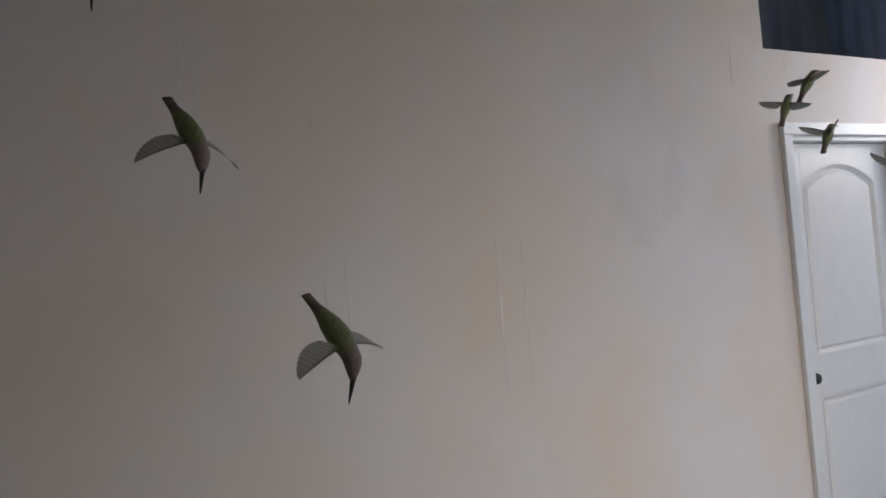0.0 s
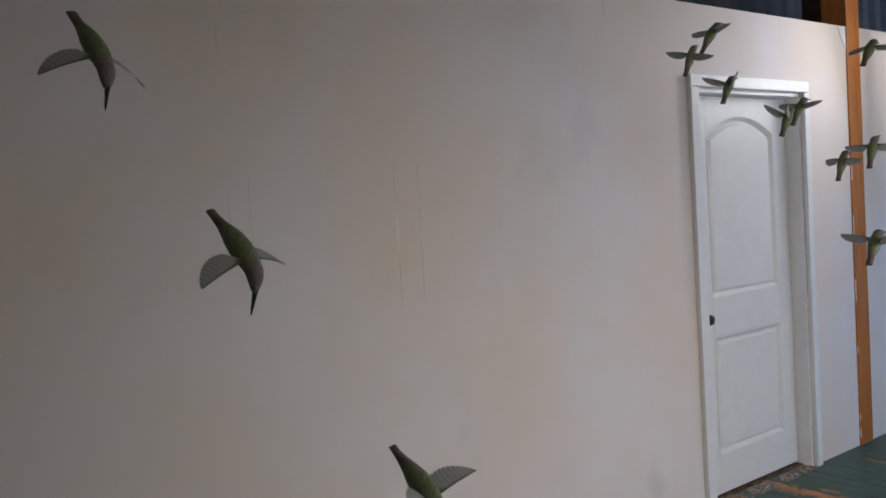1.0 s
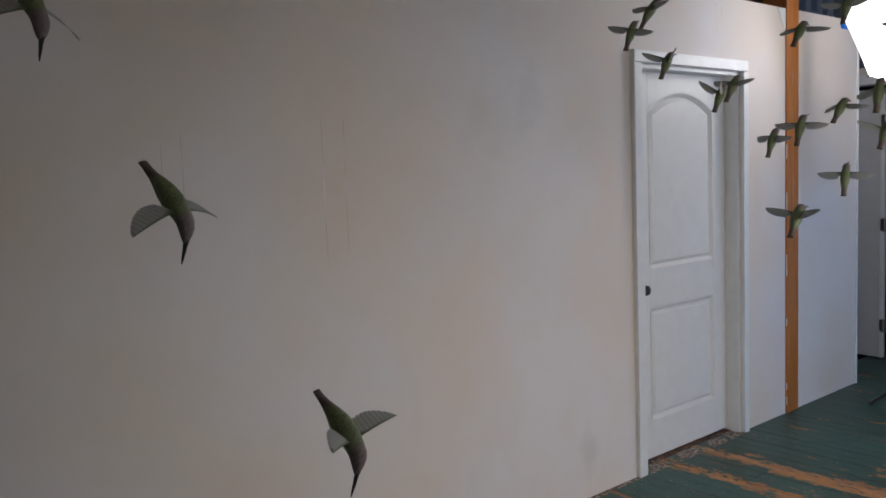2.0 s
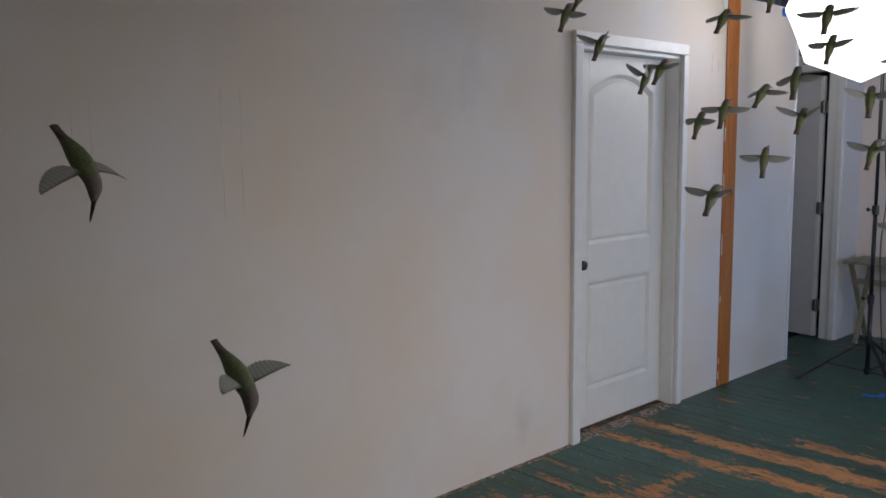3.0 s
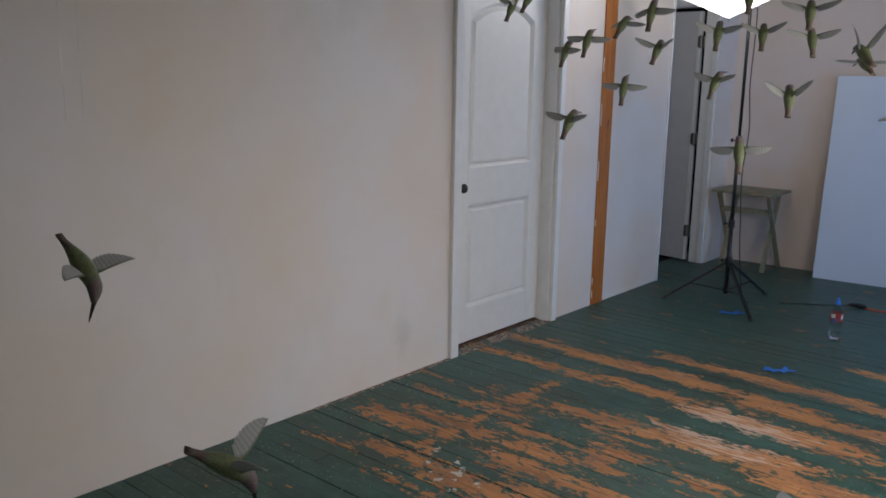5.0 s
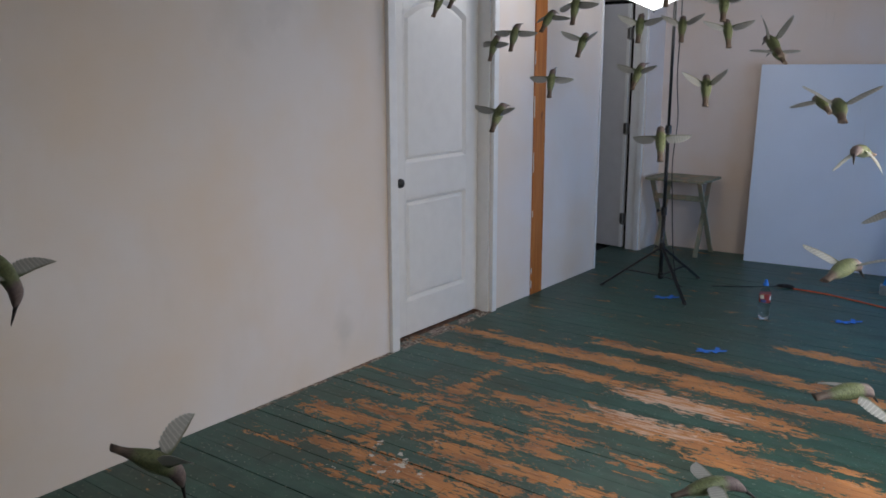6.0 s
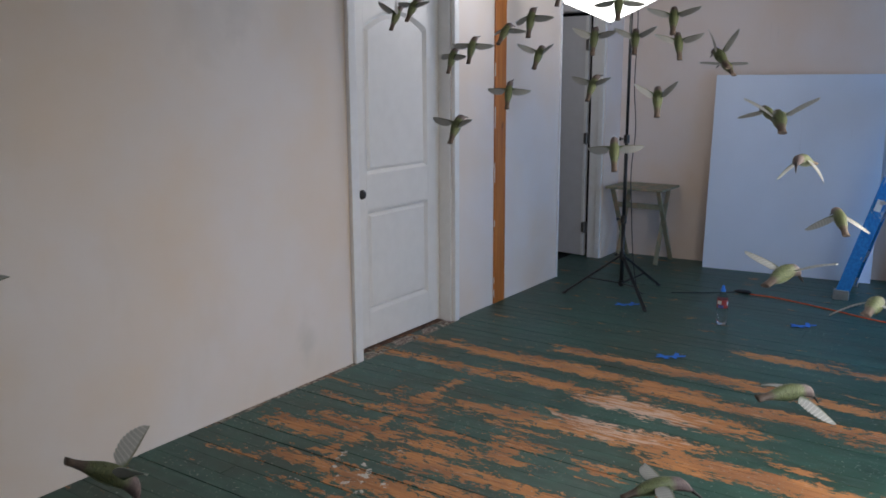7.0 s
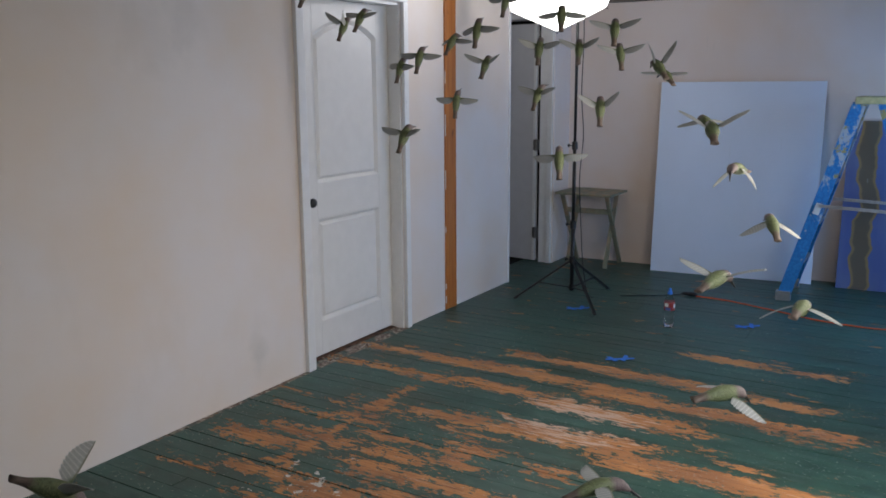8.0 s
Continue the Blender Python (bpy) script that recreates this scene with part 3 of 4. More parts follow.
for z0, z1, rise in ((0.212, 0.82, 0), (1.018, 1.85, 0.089)):
    bm = bmesh.new()
    rings = [[bm.verts.new((x, y, z)) for x, z in outline(g, z0, z1, rise)] for g, y in ((-0.001, LY - 0.0015), (0.006, LY - 0.001), (0.020, LY + 0.014), (0.024, LY + 0.0195))]
    for p, q in zip(rings, rings[1:]):
        for i in range(len(p)):
            bm.faces.new((p[i], p[(i + 1) % len(p)], q[(i + 1) % len(p)], q[i]))
    part("moulding", bm, DOOR, leaf)
    part("panel", slab_xz(bmesh.new(), outline(0.026, z0, z1, rise), LY + 0.0185, LY + 0.0205, 0.022, 0.0145), DOOR, leaf)
bm = lathe(bmesh.new(), [(0.001, 0), (0.031, 0.0), (0.031, 0.006), (0.012, 0.010), (0.011, 0.026), (0.022, 0.034), (0.027, 0.046), (0.023, 0.058), (0.008, 0.064), (0.001, 0.065)])
bm.transform(pose(3.435, LY, 0.925, 90, 0, 0))
part("knob", bm, BLACK, leaf, "round black door knob", smooth=True)
structure("threshold", boxed(3.358, 4.253, 2.380, 2.475, 0.001, 0.0045, bevel=0.001), SILL, "worn wooden sill below the door")

# ---------------------------------------------------------------- far door
door2 = tagged(new("door_2"), "grey door standing slightly ajar in a white frame", "door", kind="structure")
part("casing", boxed(6.575, 6.601, 2.319, 2.366, 0.0, 2.105, bevel=0.004), WHITE, door2)
part("casing", boxed(6.584, 6.601, 2.368, 2.437, 0.0, 2.105, bevel=0.004), WHITE, door2)
part("casing", boxed(6.575, 6.601, 2.319, 3.18, 2.106, 2.176, bevel=0.004), WHITE, door2)
# this jamb is coloured near-black to paint the shade in the hinge gap
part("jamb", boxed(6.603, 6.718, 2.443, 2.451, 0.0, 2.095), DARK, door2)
leaf2 = part("leaf", boxed(-0.02, 0.02, 0.0, 0.76, 0.012, 2.065, bevel=0.003), DOOR_GREY, door2)
leaf2.matrix_world = pose(6.602, 2.472, 0, 0, 0, -6)
part("edge_strip", boxed(-0.024, -0.0202, -0.003, 0.024, 0.012, 2.065), WHITE, leaf2)
for z in (0.264, 1.040, 1.825):
    bm = boxed(6.578, 6.594, 2.438, 2.496, z - 0.046, z + 0.046, bevel=0.003)
    tube(bm, [(6.575, 2.467, z - 0.052), (6.575, 2.467, z + 0.052)], 0.008)
    part("hinge", bm, HINGE, door2, "dull steel hinge")

# ---------------------------------------------------------------- light stand with umbrella
SX, SY = 5.49, 1.66
stand = thing("light_stand", "black photographic tripod light stand on the floor", "light stand", pose(SX, SY, 0))
part("pole", tube(bmesh.new(), [(0, 0, 0.07), (0, 0, 0.56)], 0.0145, 12), BLACK, stand, smooth=True)
part("pole", tube(bmesh.new(), [(0, 0, 0.56), (0, 0, 1.13)], 0.0125, 12), BLACK, stand, smooth=True)
part("pole", tube(bmesh.new(), [(0, 0, 1.13), (0, 0, 2.30)], 0.0105, 12), BLACK, stand, smooth=True)
for z in (0.30, 0.56, 1.13):
    bm = tube(bmesh.new(), [(0, 0, z - 0.03), (0, 0, z - 0.027), (0, 0, z + 0.027), (0, 0, z + 0.03)], [0.014, 0.021, 0.021, 0.014], 14)
    part("collar", bm, BLACK, stand)
    bm = tube(bmesh.new(), [(0, 0.015, z), (0, 0.042, z)], 0.004, 8)
    tube(bm, [(0, 0.04, z), (0, 0.052, z)], 0.012, 8)
    part("knob", bm, BLACK, stand)
part("collar", tube(bmesh.new(), [(0, 0, 0.075), (0, 0, 0.115)], 0.02, 14), BLACK, stand)
for fx, fy in ((5.305, 2.027), (5.171, 1.356), (5.907, 1.53)):
    d = Vector((fx - SX, fy - SY, 0))
    reach = d.length
    d = d.normalized()
    foot, hip = d * reach + Vector((0, 0, 0.012)), d * 0.02 + Vector((0, 0, 0.29))
    leg = part("leg", bar(bmesh.new(), hip, foot, 0.020, 0.014, 0.002), BLACK, stand)
    part("rubber_foot", bar(bmesh.new(), foot - d * 0.02 + Vector((0, 0, 0.004)), foot + d * 0.012 - Vector((0, 0, 0.004)), 0.02, 0.016, 0.003), RUBBER, leg)
    mid = hip.lerp(foot, 0.58)
    part("brace", bar(bmesh.new(), d * 0.018 + Vector((0, 0, 0.095)), mid, 0.015, 0.008, 0.001), BLACK, stand)
bm = boxed(-0.03, 0.03, -0.02, 0.02, 2.27, 2.36, bevel=0.006)
tube(bm, [(-0.05, 0, 2.335), (0.05, 0, 2.335)], 0.02, 12)
part("bracket", bm, BLACK, stand)
part("lamp_head", tube(bmesh.new(), [(0.02, -0.03, 2.39), (0.06, -0.03, 2.39), (0.10, -0.03, 2.39), (0.12, -0.03, 2.39)], [0.04, 0.05, 0.05, 0.03], 16), BLACK, stand)
hang = [(0.03, -0.02, 2.25), (0.035, -0.035, 1.9), (0.03, -0.03, 1.5), (0.045, -0.045, 1.2), (0.03, -0.03, 0.9), (0.045, -0.04, 0.6), (0.05, -0.06, 0.3), (0.07, -0.09, 0.06), (0.09, -0.13, 0.008)]
part("power_cable", tube(bmesh.new(), curve_points(hang, 6), 0.0035, 6), BLACK_CORD, stand, smooth=True)


def umbrella():
    """Eight-ribbed shoot-through umbrella, its crown towards the room."""
    u = thing("photo_umbrella", "glowing white eight-ribbed photographic umbrella on the stand", "umbrella", pose(5.04, 1.617, 2.36))
    rad, rise, rings = 0.465, 0.17, 7
    bm = bmesh.new()
    layers = []
    for i in range(rings + 1):
        s = i / rings
        ring = []
        for k in range(32):
            a = k * math.tau / 32
            seam = math.cos(math.pi / 8) / math.cos(a % (math.pi / 4) - math.pi / 8)
            r = rad * s * ((1 - s) * (0.5 + 0.5 * seam) + s * seam)
            sag = 0.012 * s * math.sin((a % (math.pi / 4)) / (math.pi / 4) * math.pi)
            ring.append(bm.verts.new((-rise * (1 - s * s) + sag, r * math.sin(a), -r * math.cos(a))))
        layers.append(ring)
    for a, b in zip(layers, layers[1:]):
        for k in range(32):
            bm.faces.new((a[k], a[(k + 1) % 32], b[(k + 1) % 32], b[k]))
    bmesh.ops.remove_doubles(bm, verts=bm.verts, dist=1e-4)
    part("canopy", bm, CLOTH, u, "taut translucent white cloth lit from within")
    for k in range(8):
        a = k * math.tau / 8
        pts = []
        for i in range(9):
            s = i / 8
            pts.append((-rise * (1 - s * s) - 0.003, rad * s * math.sin(a), -rad * s * math.cos(a)))
        part("rib", tube(bmesh.new(), pts, 0.0014, 5), ALUMINIUM, u)
        part("tip", tube(bmesh.new(), [(-0.004, (rad - 0.004) * math.sin(a), -(rad - 0.004) * math.cos(a)), (0.002, (rad + 0.012) * math.sin(a), -(rad + 0.012) * math.cos(a))], 0.003, 6), RUBBER, u)
    part("shaft", tube(bmesh.new(), [(-rise - 0.02, 0, 0), (0.40, 0.02, 0)], 0.004, 8), ALUMINIUM, u)


umbrella()

# ---------------------------------------------------------------- folding table
table = thing("folding_table", "small sage-green folding wooden table with a worn top", "table", pose(6.70, 1.989, 0))
part("tabletop", boxed(-0.215, 0.205, -0.25, 0.25, 0.632, 0.652, bevel=0.005), TABLE, table)
for y in (-0.2, 0.2):
    part("leg", bar(bmesh.new(), (-0.17, y, 0.63), (0.20, y, 0.0), 0.022, 0.036, 0.003, up=(0, 1, 0)), TABLE, table)
    part("leg", bar(bmesh.new(), (0.16, y * 0.86, 0.63), (-0.10, y * 0.86, 0.0), 0.022, 0.036, 0.003, up=(0, 1, 0)), TABLE, table)
part("crossbar", bar(bmesh.new(), (-0.09, -0.2, 0.49), (-0.09, 0.2, 0.49), 0.018, 0.045, 0.003), TABLE, table)

# ---------------------------------------------------------------- leaning board
def leaning(name, label, category, a, b, height, thick, wall_x, face, edge):
    """A flat panel whose foot runs from a to b and whose top rests on the wall."""
    a, b = Vector((*a, 0)), Vector((*b, 0))
    mid = (a + b) / 2
    along = (b - a).normalized()
    lean = math.asin((wall_x - thick - mid.x) / height)
    out = Vector((0, 0, 1)).cross(along)
    if out.x < 0:
        out = -out
    up = (Vector((0, 0, 1)) * math.cos(lean) + out * math.sin(lean)).normalized()
    m = Matrix((along, up.cross(along) if up.cross(along).x > 0 else along.cross(up), up)).transposed().to_4x4()
    m.translation = mid + Vector((0, 0, 0.001))
    ob = thing(name, label, category, m)
    half = (b - a).length / 2
    part("face", boxed(-half, half, 0, thick * 0.4, 0, height, bevel=0.001), face, ob)
    part("core", boxed(-half + 0.001, half - 0.001, thick * 0.4, thick, 0.001, height - 0.001), edge, ob)
    return ob


leaning("white_board", "large plain bluish-white board leaning on the back wall", "board", (6.735, 1.459), (6.85, 0.209), 1.576, 0.022, 6.965, BOARD, BOARD_EDGE)
leaning("painted_panel", "blue painted panel with brown stems leaning on the wall", "painting", (6.831, 0.032), (6.884, -0.858), 1.28, 0.03, 7.03, CANVAS, BROWN)

# ---------------------------------------------------------------- step ladder
ladder = thing("step_ladder", "blue fibreglass step ladder splattered with paint", "ladder", pose(6.225, 0.314, 0, 0, 0, 1.0) @ Matrix.Scale(1.013, 4))


def rail_channel(bm, a, b, width, depth):
    """A C-shaped ladder rail."""
    bar(bm, a, b, width, 0.006, 0.001, up=(1, 0, 0))
    a, b = Vector(a), Vector(b)
    side = (b - a).normalized().cross(Vector((1, 0, 0))).normalized()
    for s in (-1, 1):
        off = side * (s * (width / 2 - 0.003)) + Vector((depth / 2 - 0.003, 0, 0))
        bar(bm, a + off, b + off, abs(depth), 0.006, 0.001, up=side)
    return bm


for x, xt in ((0.0, 0.05), (0.46, 0.39)):
    ahead = part("front_rail", rail_channel(bmesh.new(), (x, 0.0, 0.03), (xt, -0.385, 1.40), 0.088, 0.035 if x == 0 else -0.035), LADDER, ladder)
    part("foot", boxed(x - 0.012, x + 0.04 if x == 0 else x + 0.012, -0.05, 0.05, 0.0, 0.07, bevel=0.004), ALUMINIUM, ahead, "scuffed metal foot")
    part("rear_rail", rail_channel(bmesh.new(), (x, -0.98, 0.01), (xt, -0.52, 1.40), 0.05, 0.025 if x == 0 else -0.025), LADDER, ladder)
    part("spreader", bar(bmesh.new(), (x - 0.006, -0.19, 0.70), (x - 0.006, -0.76, 0.68), 0.022, 0.004, 0.001, up=(1, 0, 0)), ALUMINIUM, ladder)
for k in range(1, 5):
    z = 0.285 * k
    y = -0.385 * (z - 0.03) / 1.37
    x0, x1 = 0.005 + 0.05 * z / 1.4, 0.455 - 0.07 * z / 1.4
    bm = boxed(x0, x1, y - 0.05, y + 0.04, z - 0.004, z, bevel=0.001)
    box(bm, x0, x1, y + 0.036, y + 0.04, z - 0.03, z)
    part("step", bm, ALUMINIUM, ladder)
for z in (0.4, 0.8, 1.15):
    y = -0.98 + 0.46 * z / 1.39
    part("rear_bar", tube(bmesh.new(), [(0.01, y, z), (0.45, y, z)], 0.009, 8), ALUMINIUM, ladder)
bm = boxed(0.02, 0.42, -0.56, -0.36, 1.395, 1.445, bevel=0.008)
part("top_cap", bm, CAP_YELLOW, ladder, "worn yellow plastic top cap")
p0 = Vector((-0.0045, -0.172, 0.640))
part("sticker", bar(bmesh.new(), p0, p0 + Vector((0.003, -0.023, 0.078)), 0.042, 0.002, up=(1, 0, 0)), LABEL_WHITE, ladder, "white instruction sticker")

# ---------------------------------------------------------------- small things on the floor
bottle = thing("water_bottle", "clear plastic water bottle with blue cap standing on floor", "bottle", pose(5.15, 0.837, 0.001, 0, 0, 20) @ Matrix.Scale(1.02, 4))
prof = [(0.001, 0.004), (0.028, 0.0), (0.033, 0.006), (0.0335, 0.05), (0.031, 0.056), (0.0335, 0.062), (0.0335, 0.11), (0.031, 0.115), (0.0335, 0.12), (0.033, 0.165), (0.026, 0.188), (0.014, 0.208), (0.0125, 0.222), (0.001, 0.222)]
part("body", lathe(bmesh.new(), prof), PLASTIC, bottle, smooth=True)
part("water", lathe(bmesh.new(), [(0.001, 0.008), (0.027, 0.006), (0.0315, 0.012), (0.0315, 0.11), (0.0305, 0.118), (0.001, 0.118)]), clear_plastic("water", (0.98, 0.995, 1.0), 1.26), bottle, smooth=True)
part("label", lathe(bmesh.new(), [(0.0338, 0.112), (0.0341, 0.113), (0.0341, 0.164), (0.0338, 0.165)], 32), LABEL_RED, bottle, "red paper label")
for a0, a1, z0, z1, ink in ((2.1, 2.9, 0.136, 0.160, LABEL_WHITE), (2.3, 3.3, 0.114, 0.132, LABEL_BLUE), (3.9, 4.6, 0.13, 0.155, LABEL_WHITE), (5.3, 6.0, 0.12, 0.14, LABEL_BLUE)):
    bm, k = bmesh.new(), 5
    lo = [bm.verts.new((0.0346 * math.cos(a0 + (a1 - a0) * i / k), 0.0346 * math.sin(a0 + (a1 - a0) * i / k), z0)) for i in range(k + 1)]
    hi = [bm.verts.new((0.0346 * math.cos(a0 + (a1 - a0) * i / k), 0.0346 * math.sin(a0 + (a1 - a0) * i / k), z1)) for i in range(k + 1)]
    for i in range(k):
        bm.faces.new((lo[i], lo[i + 1], hi[i + 1], hi[i]))
    part("label_print", bm, ink, bottle)
part("cap", lathe(bmesh.new(), [(0.001, 0.214), (0.0155, 0.214), (0.0155, 0.229), (0.010, 0.232), (0.009, 0.249), (0.006, 0.253), (0.001, 0.253)]), CAP_BLUE, bottle, "blue sports cap")

C = 0.005
cord = thing("extension_cord", "orange extension cord lying across the floor", "cord")
path = [(6.018, 0.883, C), (6.014, 0.740, C), (5.986, 0.601, C), (5.885, 0.312, C), (5.777, 0.042, C), (5.740, -0.200, C), (5.752, -0.389, C), (5.90, -0.85, C), (5.95, -1.22, C)]
part("cable", tube(bmesh.new(), curve_points(path, 8), 0.0048, 8), ORANGE_CORD, cord, smooth=True)
part("socket", tube(bmesh.new(), [(6.030, 0.878, 0.012), (6.028, 0.894, 0.014), (6.027, 0.934, 0.015), (6.025, 0.944, 0.015)], [0.007, 0.014, 0.016, 0.013], 12), BLACK_CORD, cord)
lead = thing("power_lead", "thin black power lead plugged into the cord", "cord")
path = [(6.020, 0.965, 0.012), (5.985, 1.030, C), (5.899, 1.155, 0.004), (5.754, 1.376, 0.004)]
part("cable", tube(bmesh.new(), curve_points(path, 8), 0.0035, 6), BLACK_CORD, lead, smooth=True)
part("plug", tube(bmesh.new(), [(6.025, 0.945, 0.015), (6.024, 0.974, 0.014), (6.022, 0.995, 0.011)], [0.014, 0.013, 0.006], 10), BLACK_CORD, lead)


def tape_mark(x, y, turn):
    t = thing("tape_mark", "torn blue masking tape mark stuck on green floor", "tape", pose(x, y, 0.0042, 0, 0, turn), group="tape marks on the floor")
    for k, (cx, cy, a, length, w) in enumerate(((0, 0, 5, 0.17, 0.026), (0.03, 0.012, 68, 0.10, 0.026), (-0.045, -0.004, 112, 0.085, 0.026))):
        bm = boxed(-length / 2, length / 2, -w / 2, w / 2, 0, 0.0006)
        for v in bm.verts:
            if abs(v.co.x) > length * 0.4:
                v.co.x += 0.006 * (1 if v.co.y > 0 else -1)
        bm.transform(pose(cx, cy, 0.0007 * k, 0, 0, a))
        part("strip", bm, TAPE, t)


tape_mark(5.270, 1.520, -58)
tape_mark(4.350, 0.885, -60)
tape_mark(5.395, 0.389, -55)
bm = boxed(-0.045, 0.045, -0.008, 0.0, -0.03, 0.028, bevel=0.003)
box(bm, -0.06, -0.02, -0.02, -0.008, -0.018, 0.012, bevel=0.004)
ob = mesh_object("blue_tape_wad", bm, TAPE)
ob.matrix_world = pose(5.56, 2.327, 2.425)
tagged(ob, "crumpled wad of blue tape stuck on the wall top", "tape")

# ---------------------------------------------------------------- hanging birds
def wing(bm, uv, side, up, sweep, tilt):
    """One feathered paper wing, turned up by its lift and forward by its sweep."""
    root = Vector((0.012, 0.008, 0.006))
    d, w = radians(up), radians(sweep)
    out = Vector((math.sin(w), math.cos(w) * math.cos(d), math.cos(w) * math.sin(d)))
    back = Vector((-math.cos(w), math.sin(w) * math.cos(d), math.sin(w) * math.sin(d) + tilt)).normalized()
    normal = out.cross(back).normalized()
    length, count = 0.070, 10

    def chord(u):
        return 0.0035 + 0.0225 * (math.sin(math.pi * min(1.0, u * 0.86 + 0.16)) ** 0.75)

    def spot(u, v, lift):
        bow = 0.006 * math.sin(math.pi * u) - 0.004 * v
        p = root + out * (length * u) + back * v * chord(u) * (1 if u < 0.98 else 0.3) + normal * (bow * 0.5 + lift)
        return Vector((p.x, p.y * side, p.z))

    for layer in (0.0004, -0.0004):
        for i in range(count):
            u0, u1 = i / count, (i + 1) / count
            um = (u0 + u1) / 2
            shape = [(u0, 0.0), (u1, 0.0), (u1, 0.80), (u1 * 0.75 + um * 0.25, 0.93), (um, 1.0), (u0 * 0.75 + um * 0.25, 0.95), (u0, 0.80)]
            f = bm.faces.new([bm.verts.new(spot(min(a + 0.16 * b * (1 - a), 1.0), b, layer)) for a, b in shape])
            f.material_index = 1
            for loop, (a, b) in zip(f.loops, shape):
                loop[uv].uv = (a, b)


def bird(x, y, z, yaw, pitch, roll, up_left, sweep_left, up_right, sweep_right, tilt=0.15, size=1.2):
    bm = bmesh.new()
    uv = bm.loops.layers.uv.new("UVMap")
    # stations from tail to crown: x, height of the axis, half width, half depth
    spine = [(-0.0605, 0.0, 0.0086, 0.0030), (-0.050, 0.0008, 0.0076, 0.0042), (-0.040, 0.002, 0.0074, 0.0060), (-0.030, 0.0034, 0.0094, 0.0088),
             (-0.018, 0.0042, 0.0122, 0.0122), (-0.005, 0.0048, 0.0138, 0.0138), (0.006, 0.0050, 0.0134, 0.0134), (0.015, 0.0048, 0.0116, 0.0118),
             (0.023, 0.0040, 0.0106, 0.0110), (0.031, 0.0018, 0.0106, 0.0110), (0.038, -0.0020, 0.0094, 0.0096), (0.0435, -0.0068, 0.0064, 0.0064), (0.046, -0.0095, 0.0032, 0.0030)]
    rings = []
    for sx, sz, hw, hd in spine:
        rings.append([bm.verts.new((sx, hw * math.cos(k * math.tau / 10), sz + hd * math.sin(k * math.tau / 10))) for k in range(10)])
    for a, b in zip(rings, rings[1:]):
        for k in range(10):
            bm.faces.new((a[k], a[(k + 1) % 10], b[(k + 1) % 10], b[k])).smooth = True
    bm.faces.new(rings[0])
    bm.faces.new(rings[-1])
    n0 = len(bm.faces)
    bill = [(0.0430, 0, -0.007), (0.048, 0, -0.0135), (0.0535, 0, -0.0195), (0.0585, 0, -0.0255), (0.0635, 0, -0.031)]
    tube(bm, bill, [0.0037, 0.0029, 0.0022, 0.0016, 0.0006], 6)
    bm.faces.ensure_lookup_table()
    for f in bm.faces[n0:]:
        f.material_index = 2
        f.smooth = True
    wing(bm, uv, 1, up_left, sweep_left, tilt)
    wing(bm, uv, -1, up_right, sweep_right, tilt)
    f = Vector((math.cos(radians(yaw)) * math.cos(radians(pitch)), math.sin(radians(yaw)) * math.cos(radians(pitch)), math.sin(radians(pitch))))
    left = Vector((-math.sin(radians(yaw)), math.cos(radians(yaw)), 0))
    up = f.cross(left)
    r = radians(roll)
    left, up = left * math.cos(r) + up * math.sin(r), up * math.cos(r) - left * math.sin(r)
    m = (Matrix((f, left, up)).transposed() * size).to_4x4()
    m.translation = (x, y, z)
    ob = mesh_object("hanging_bird_sculpture", bm, [BIRD_BODY, BIRD_WING, BEAK])
    ob.matrix_world = m
    pose_word = "diving head down" if pitch < -20 else "climbing steeply" if pitch > 35 else "gliding level"
    tagged(ob, "green paper bird sculpture with grey wings, " + pose_word, "bird sculpture", group="birds hung on threads")
    # the pair of threads that carries it
    for at, sx in ((-0.028, -0.016), (0.020, 0.016)):
        low = m @ Vector((at, 0, 0.008))
        bm = tube(bmesh.new(), [low, (low.x + sx * 0.3, low.y, ROOF)], 0.00028, 3)
        tagged(mesh_object("hanging_thread", bm, THREAD), "fine clear nylon thread holding a paper bird", "thread", group="threads of the birds")


bird(0.232, 0.974, 1.800, -58, -60, 8, -20, 22, -34, 0, -0.25, 1.04)
bird(0.326, 0.791, 1.538, -50, -58, 4, -2, 14, -22, 8, -0.3, 1.04)
bird(0.454, 0.632, 1.256, -66, -55, -16, 36, 1, 4, 2, -0.25, 1.04)
bird(0.475, 0.322, 1.044, -25, -36, 9, 53, 9, 40, 0, 0.15, 1.05)
bird(1.103, -0.197, 0.907, -52, 10, -20, 21, -9, -24, -6, 0.15, 1.07)
bird(1.367, -0.329, 1.011, -42, 2, 23, -38, -14, -6, 20, 0.15, 1.07)
bird(1.489, -0.432, 1.155, -4, 0, 13, -40, -13, -1, -25, 0.15, 1.07)
bird(1.422, -0.293, 1.207, -16, 7, -2, 24, -9, 13, 24, 0.15, 1.07)
bird(2.045, -0.278, 1.219, 26, 26, 0, -34, -5, -26, -27, 0.15, 1.08)
bird(2.039, -0.189, 1.352, 168, 9, 26, -72, -3, -15, -20, 0.15, 1.11)
bird(1.736, -0.194, 1.463, 20, 18, -1, 35, -9, 30, 0, 0.15, 1.11)
bird(2.650, 0.047, 1.439, 38, 22, -7, -13, 6, -19, 0, 0.15, 1.15)
bird(2.450, 0.148, 1.611, 41, 27, -12, 76, 6, 52, 2, 0.15, 1.18)
bird(2.942, 0.269, 1.588, 41, 24, 0, 0, 8, -1, 7, 0.15, 1.18)
bird(2.921, 0.438, 1.672, 30, 55, -1, 20, 2, 23, 0, 0.15, 1.18)
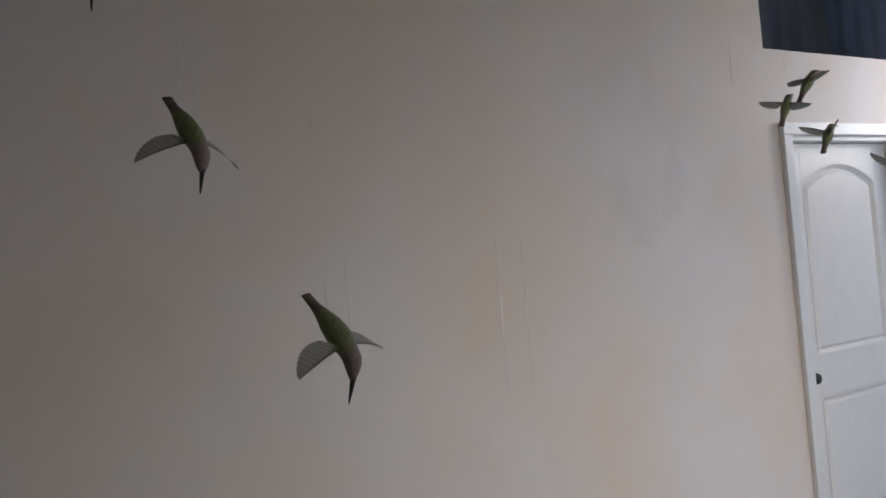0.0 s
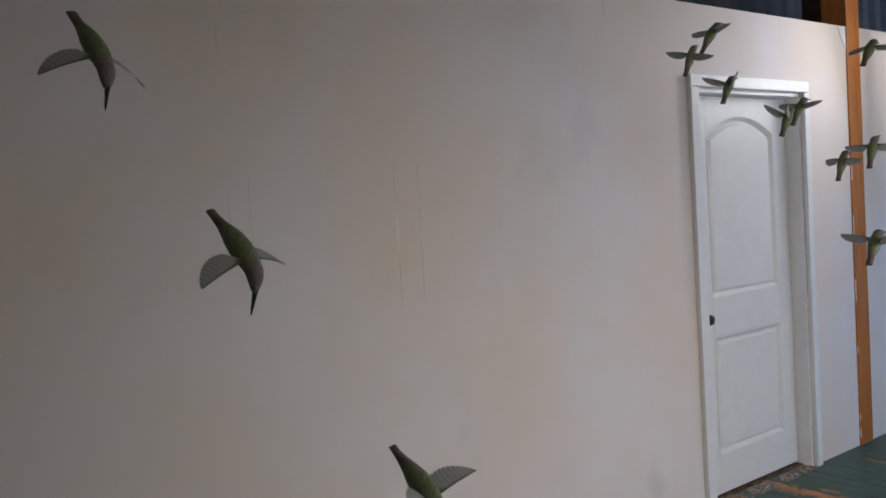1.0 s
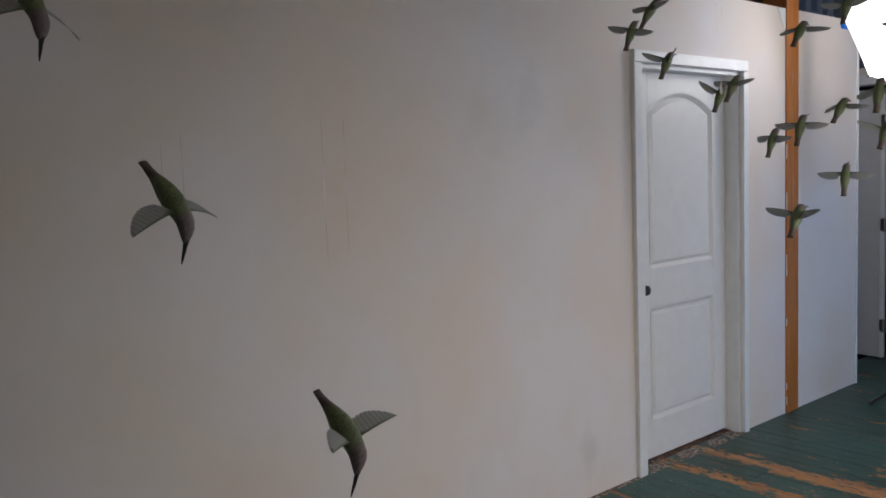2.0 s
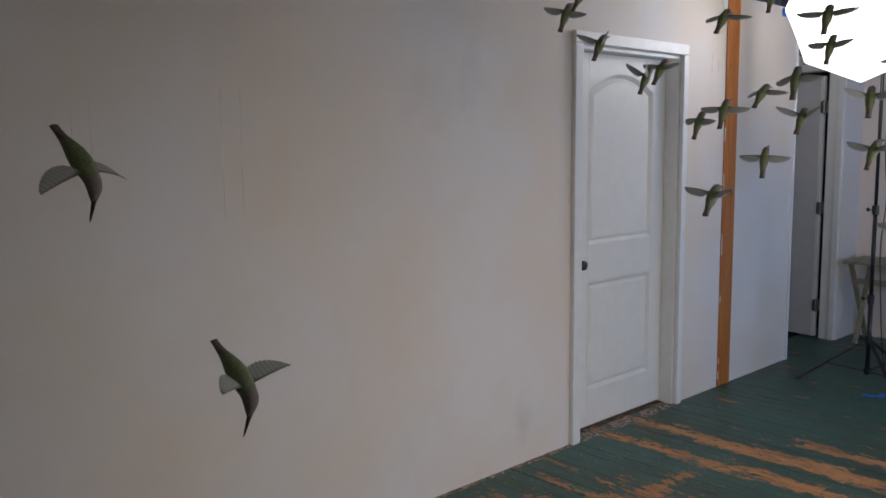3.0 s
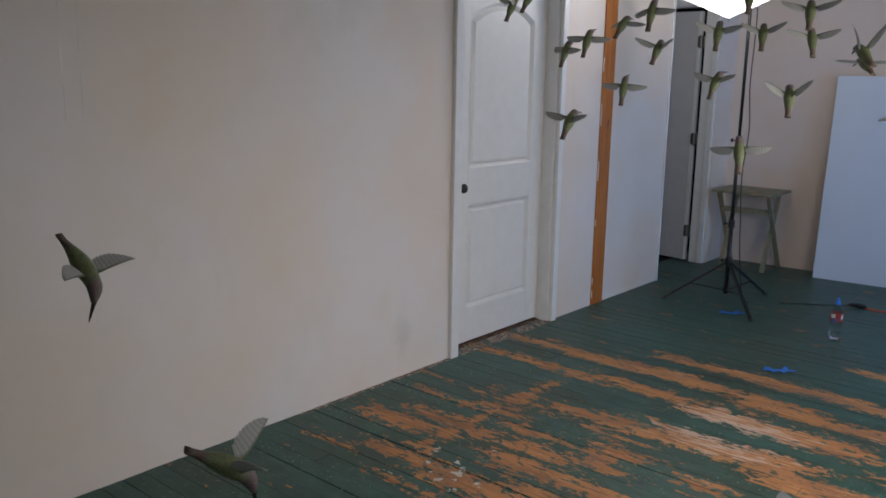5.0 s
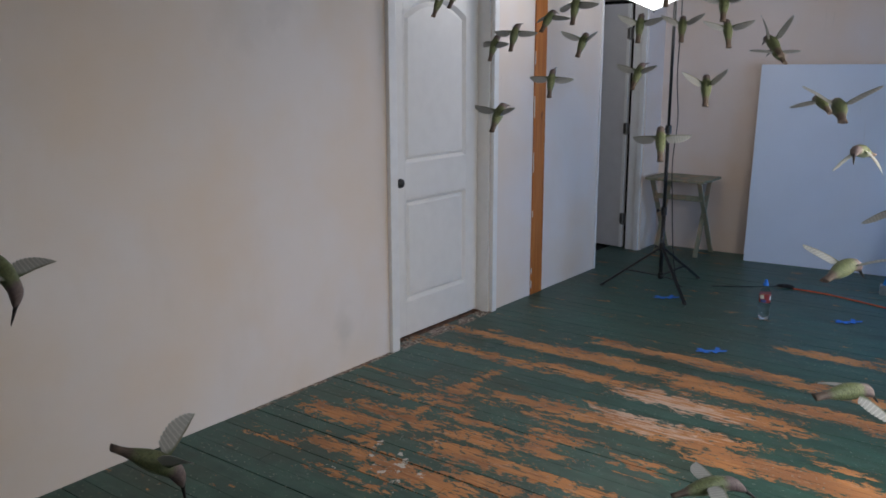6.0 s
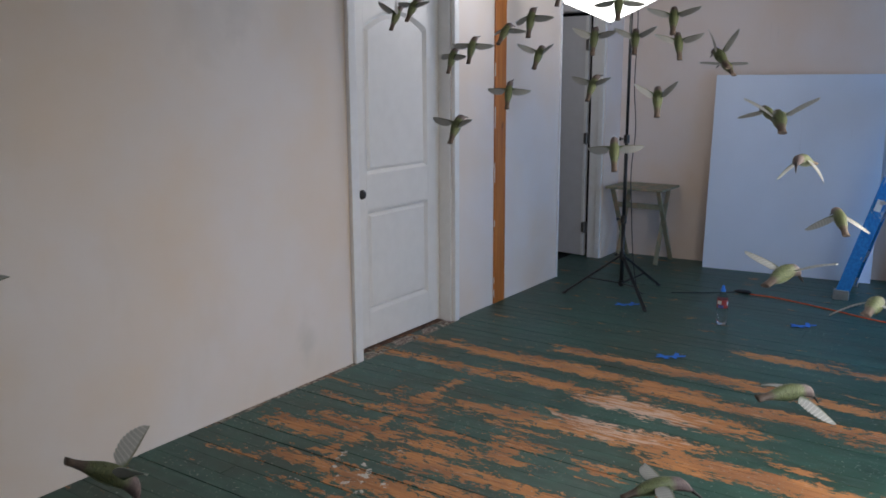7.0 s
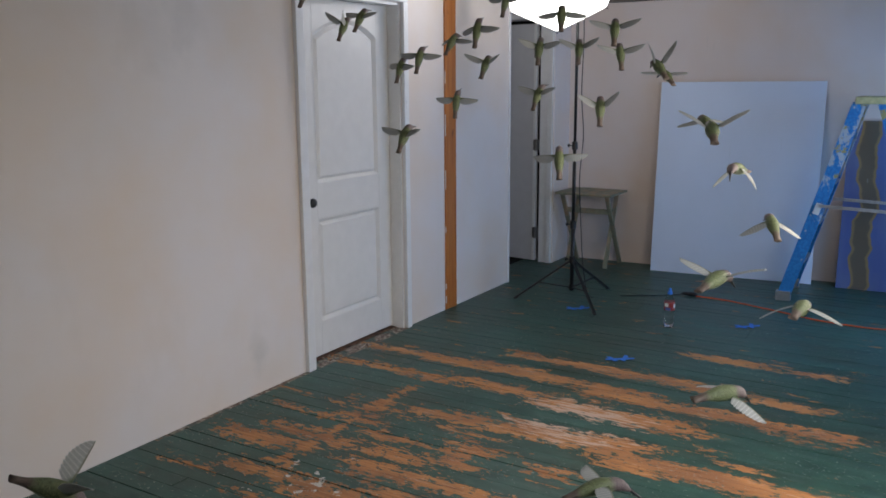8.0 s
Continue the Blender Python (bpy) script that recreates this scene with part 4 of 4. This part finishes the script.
bird(2.677, 0.373, 1.744, 18, 50, 0, 21, -1, 20, 2, 0.15, 1.18)
bird(2.553, 0.370, 1.485, 21, 53, -2, 39, 4, 50, 2, 0.15, 1.18)
bird(2.457, 0.472, 1.319, 26, 58, -4, -23, 9, 3, -2, 0.15, 1.22)
bird(3.072, 0.661, 1.699, 19, 55, 0, 34, -1, 32, 4, 0.15, 1.19)
bird(3.023, 0.810, 1.705, 13, 62, 3, 33, 0, 20, 0, 0.15, 1.23)
bird(2.807, 0.711, 1.525, -8, 54, 1, 19, 3, 20, -1, 0.15, 1.15)
bird(2.665, 0.563, 1.797, 21, 51, -1, -19, 5, -9, -7, 0.15, 1.16)
bird(2.939, 0.919, 1.886, -3, 63, 11, -15, 3, 27, -5, 0.15, 1.14)
bird(2.596, 0.789, 1.941, 9, 52, 0, 6, -4, 8, -4, 0.15, 1.18)
bird(3.080, 1.206, 2.110, 2, 63, 0, 9, 1, 10, -5, 0.15, 1.18)
bird(2.830, 0.987, 1.773, 9, 62, 0, -36, 2, 8, -12, 0.15, 1.28)
bird(2.955, 1.017, 1.643, 4, 47, 13, 16, 0, 52, -9, 0.15, 1.24)
bird(2.920, 1.134, 1.496, 13, 65, -1, -3, 1, 0, -7, 0.15, 1.22)
bird(2.802, 1.237, 1.674, 4, 60, 0, 0, 0, -10, -1, 0.15, 1.21)
bird(2.871, 1.377, 1.637, -1, 59, 6, -29, 12, 22, -17, 0.15, 1.21)
bird(2.903, 1.143, 1.735, -4, 43, 10, -38, 9, 1, -3, 0.15, 1.22)
bird(2.404, 1.049, 1.385, 6, 44, -1, 7, 7, 31, -19, 0.15, 1.32)
bird(2.612, 1.145, 1.975, 0, 45, 11, -28, 8, -5, 4, 0.15, 1.16)
bird(2.585, 1.367, 1.821, -4, 50, 10, -10, 8, 21, -6, 0.15, 1.15)
bird(2.383, 1.296, 1.775, 0, 54, 17, 33, 6, 87, 2, 0.15, 1.04)
bird(2.543, 1.604, 1.926, 5, 51, 8, 29, -5, 57, -11, 0.15, 1.24)
bird(2.400, 1.653, 2.029, -3, 62, 25, 0, 0, 17, -12, 0.15, 1.18)
bird(2.260, 1.468, 2.061, -17, 52, 14, -6, -2, 20, -1, 0.15, 1.18)
bird(0.147, 1.129, 2.073, -56, -62, 16, -21, 26, -30, -2, 0.15, 1.04)

# ---------------------------------------------------------------- floor boards
floor = tagged(new("floor"), "worn green-painted board floor with bare orange wood", "floor", kind="structure")
part("subfloor", boxed(-2.7, 7.25, -1.35, 3.25, -0.12, -0.021), DARK, floor, "dark gaps below the boards")
PITCH = 0.0845
random.seed(11)


def board_mesh(length):
    """One floor board along y with eased edges."""
    bm = bmesh.new()
    w, e = PITCH / 2 - 0.0003, 0.0008
    prof = [(-w, -0.02), (-w, -e), (-w + e, 0.0), (w - e, 0.0), (w, -e), (w, -0.02)]
    a = [bm.verts.new((px, 0, pz)) for px, pz in prof]
    b = [bm.verts.new((px, length, pz)) for px, pz in prof]
    for i in range(len(prof)):
        j = (i + 1) % len(prof)
        bm.faces.new((a[i], a[j], b[j], b[i]))
    bm.faces.new(a)
    bm.faces.new(b)
    bmesh.ops.recalc_face_normals(bm, faces=bm.faces)
    me = bpy.data.meshes.new("plank")
    bm.to_mesh(me)
    bm.free()
    me.materials.append(FLOOR)
    return me


shared = {}
x = -2.55
while x < 7.18:
    y0, y1 = -1.25, 2.60
    cut = random.choice((-0.9, -0.6, -0.3, 0.35, 1.15, 1.9))
    for a, b in ((y0, cut - 0.0008), (cut + 0.0008, y1)):
        key = round(b - a, 3)
        if key not in shared:
            shared[key] = board_mesh(b - a)
        plank = new("plank", shared[key])
        plank.location = (x, a, random.uniform(-0.0012, 0.0))
        plank.parent = floor
    gap = 0.003 if random.random() < 0.42 else 0.0
    if abs(x + PITCH / 2 - 2.26) < PITCH / 2:
        gap = 0.005     # the widest joint
    x += PITCH + gap
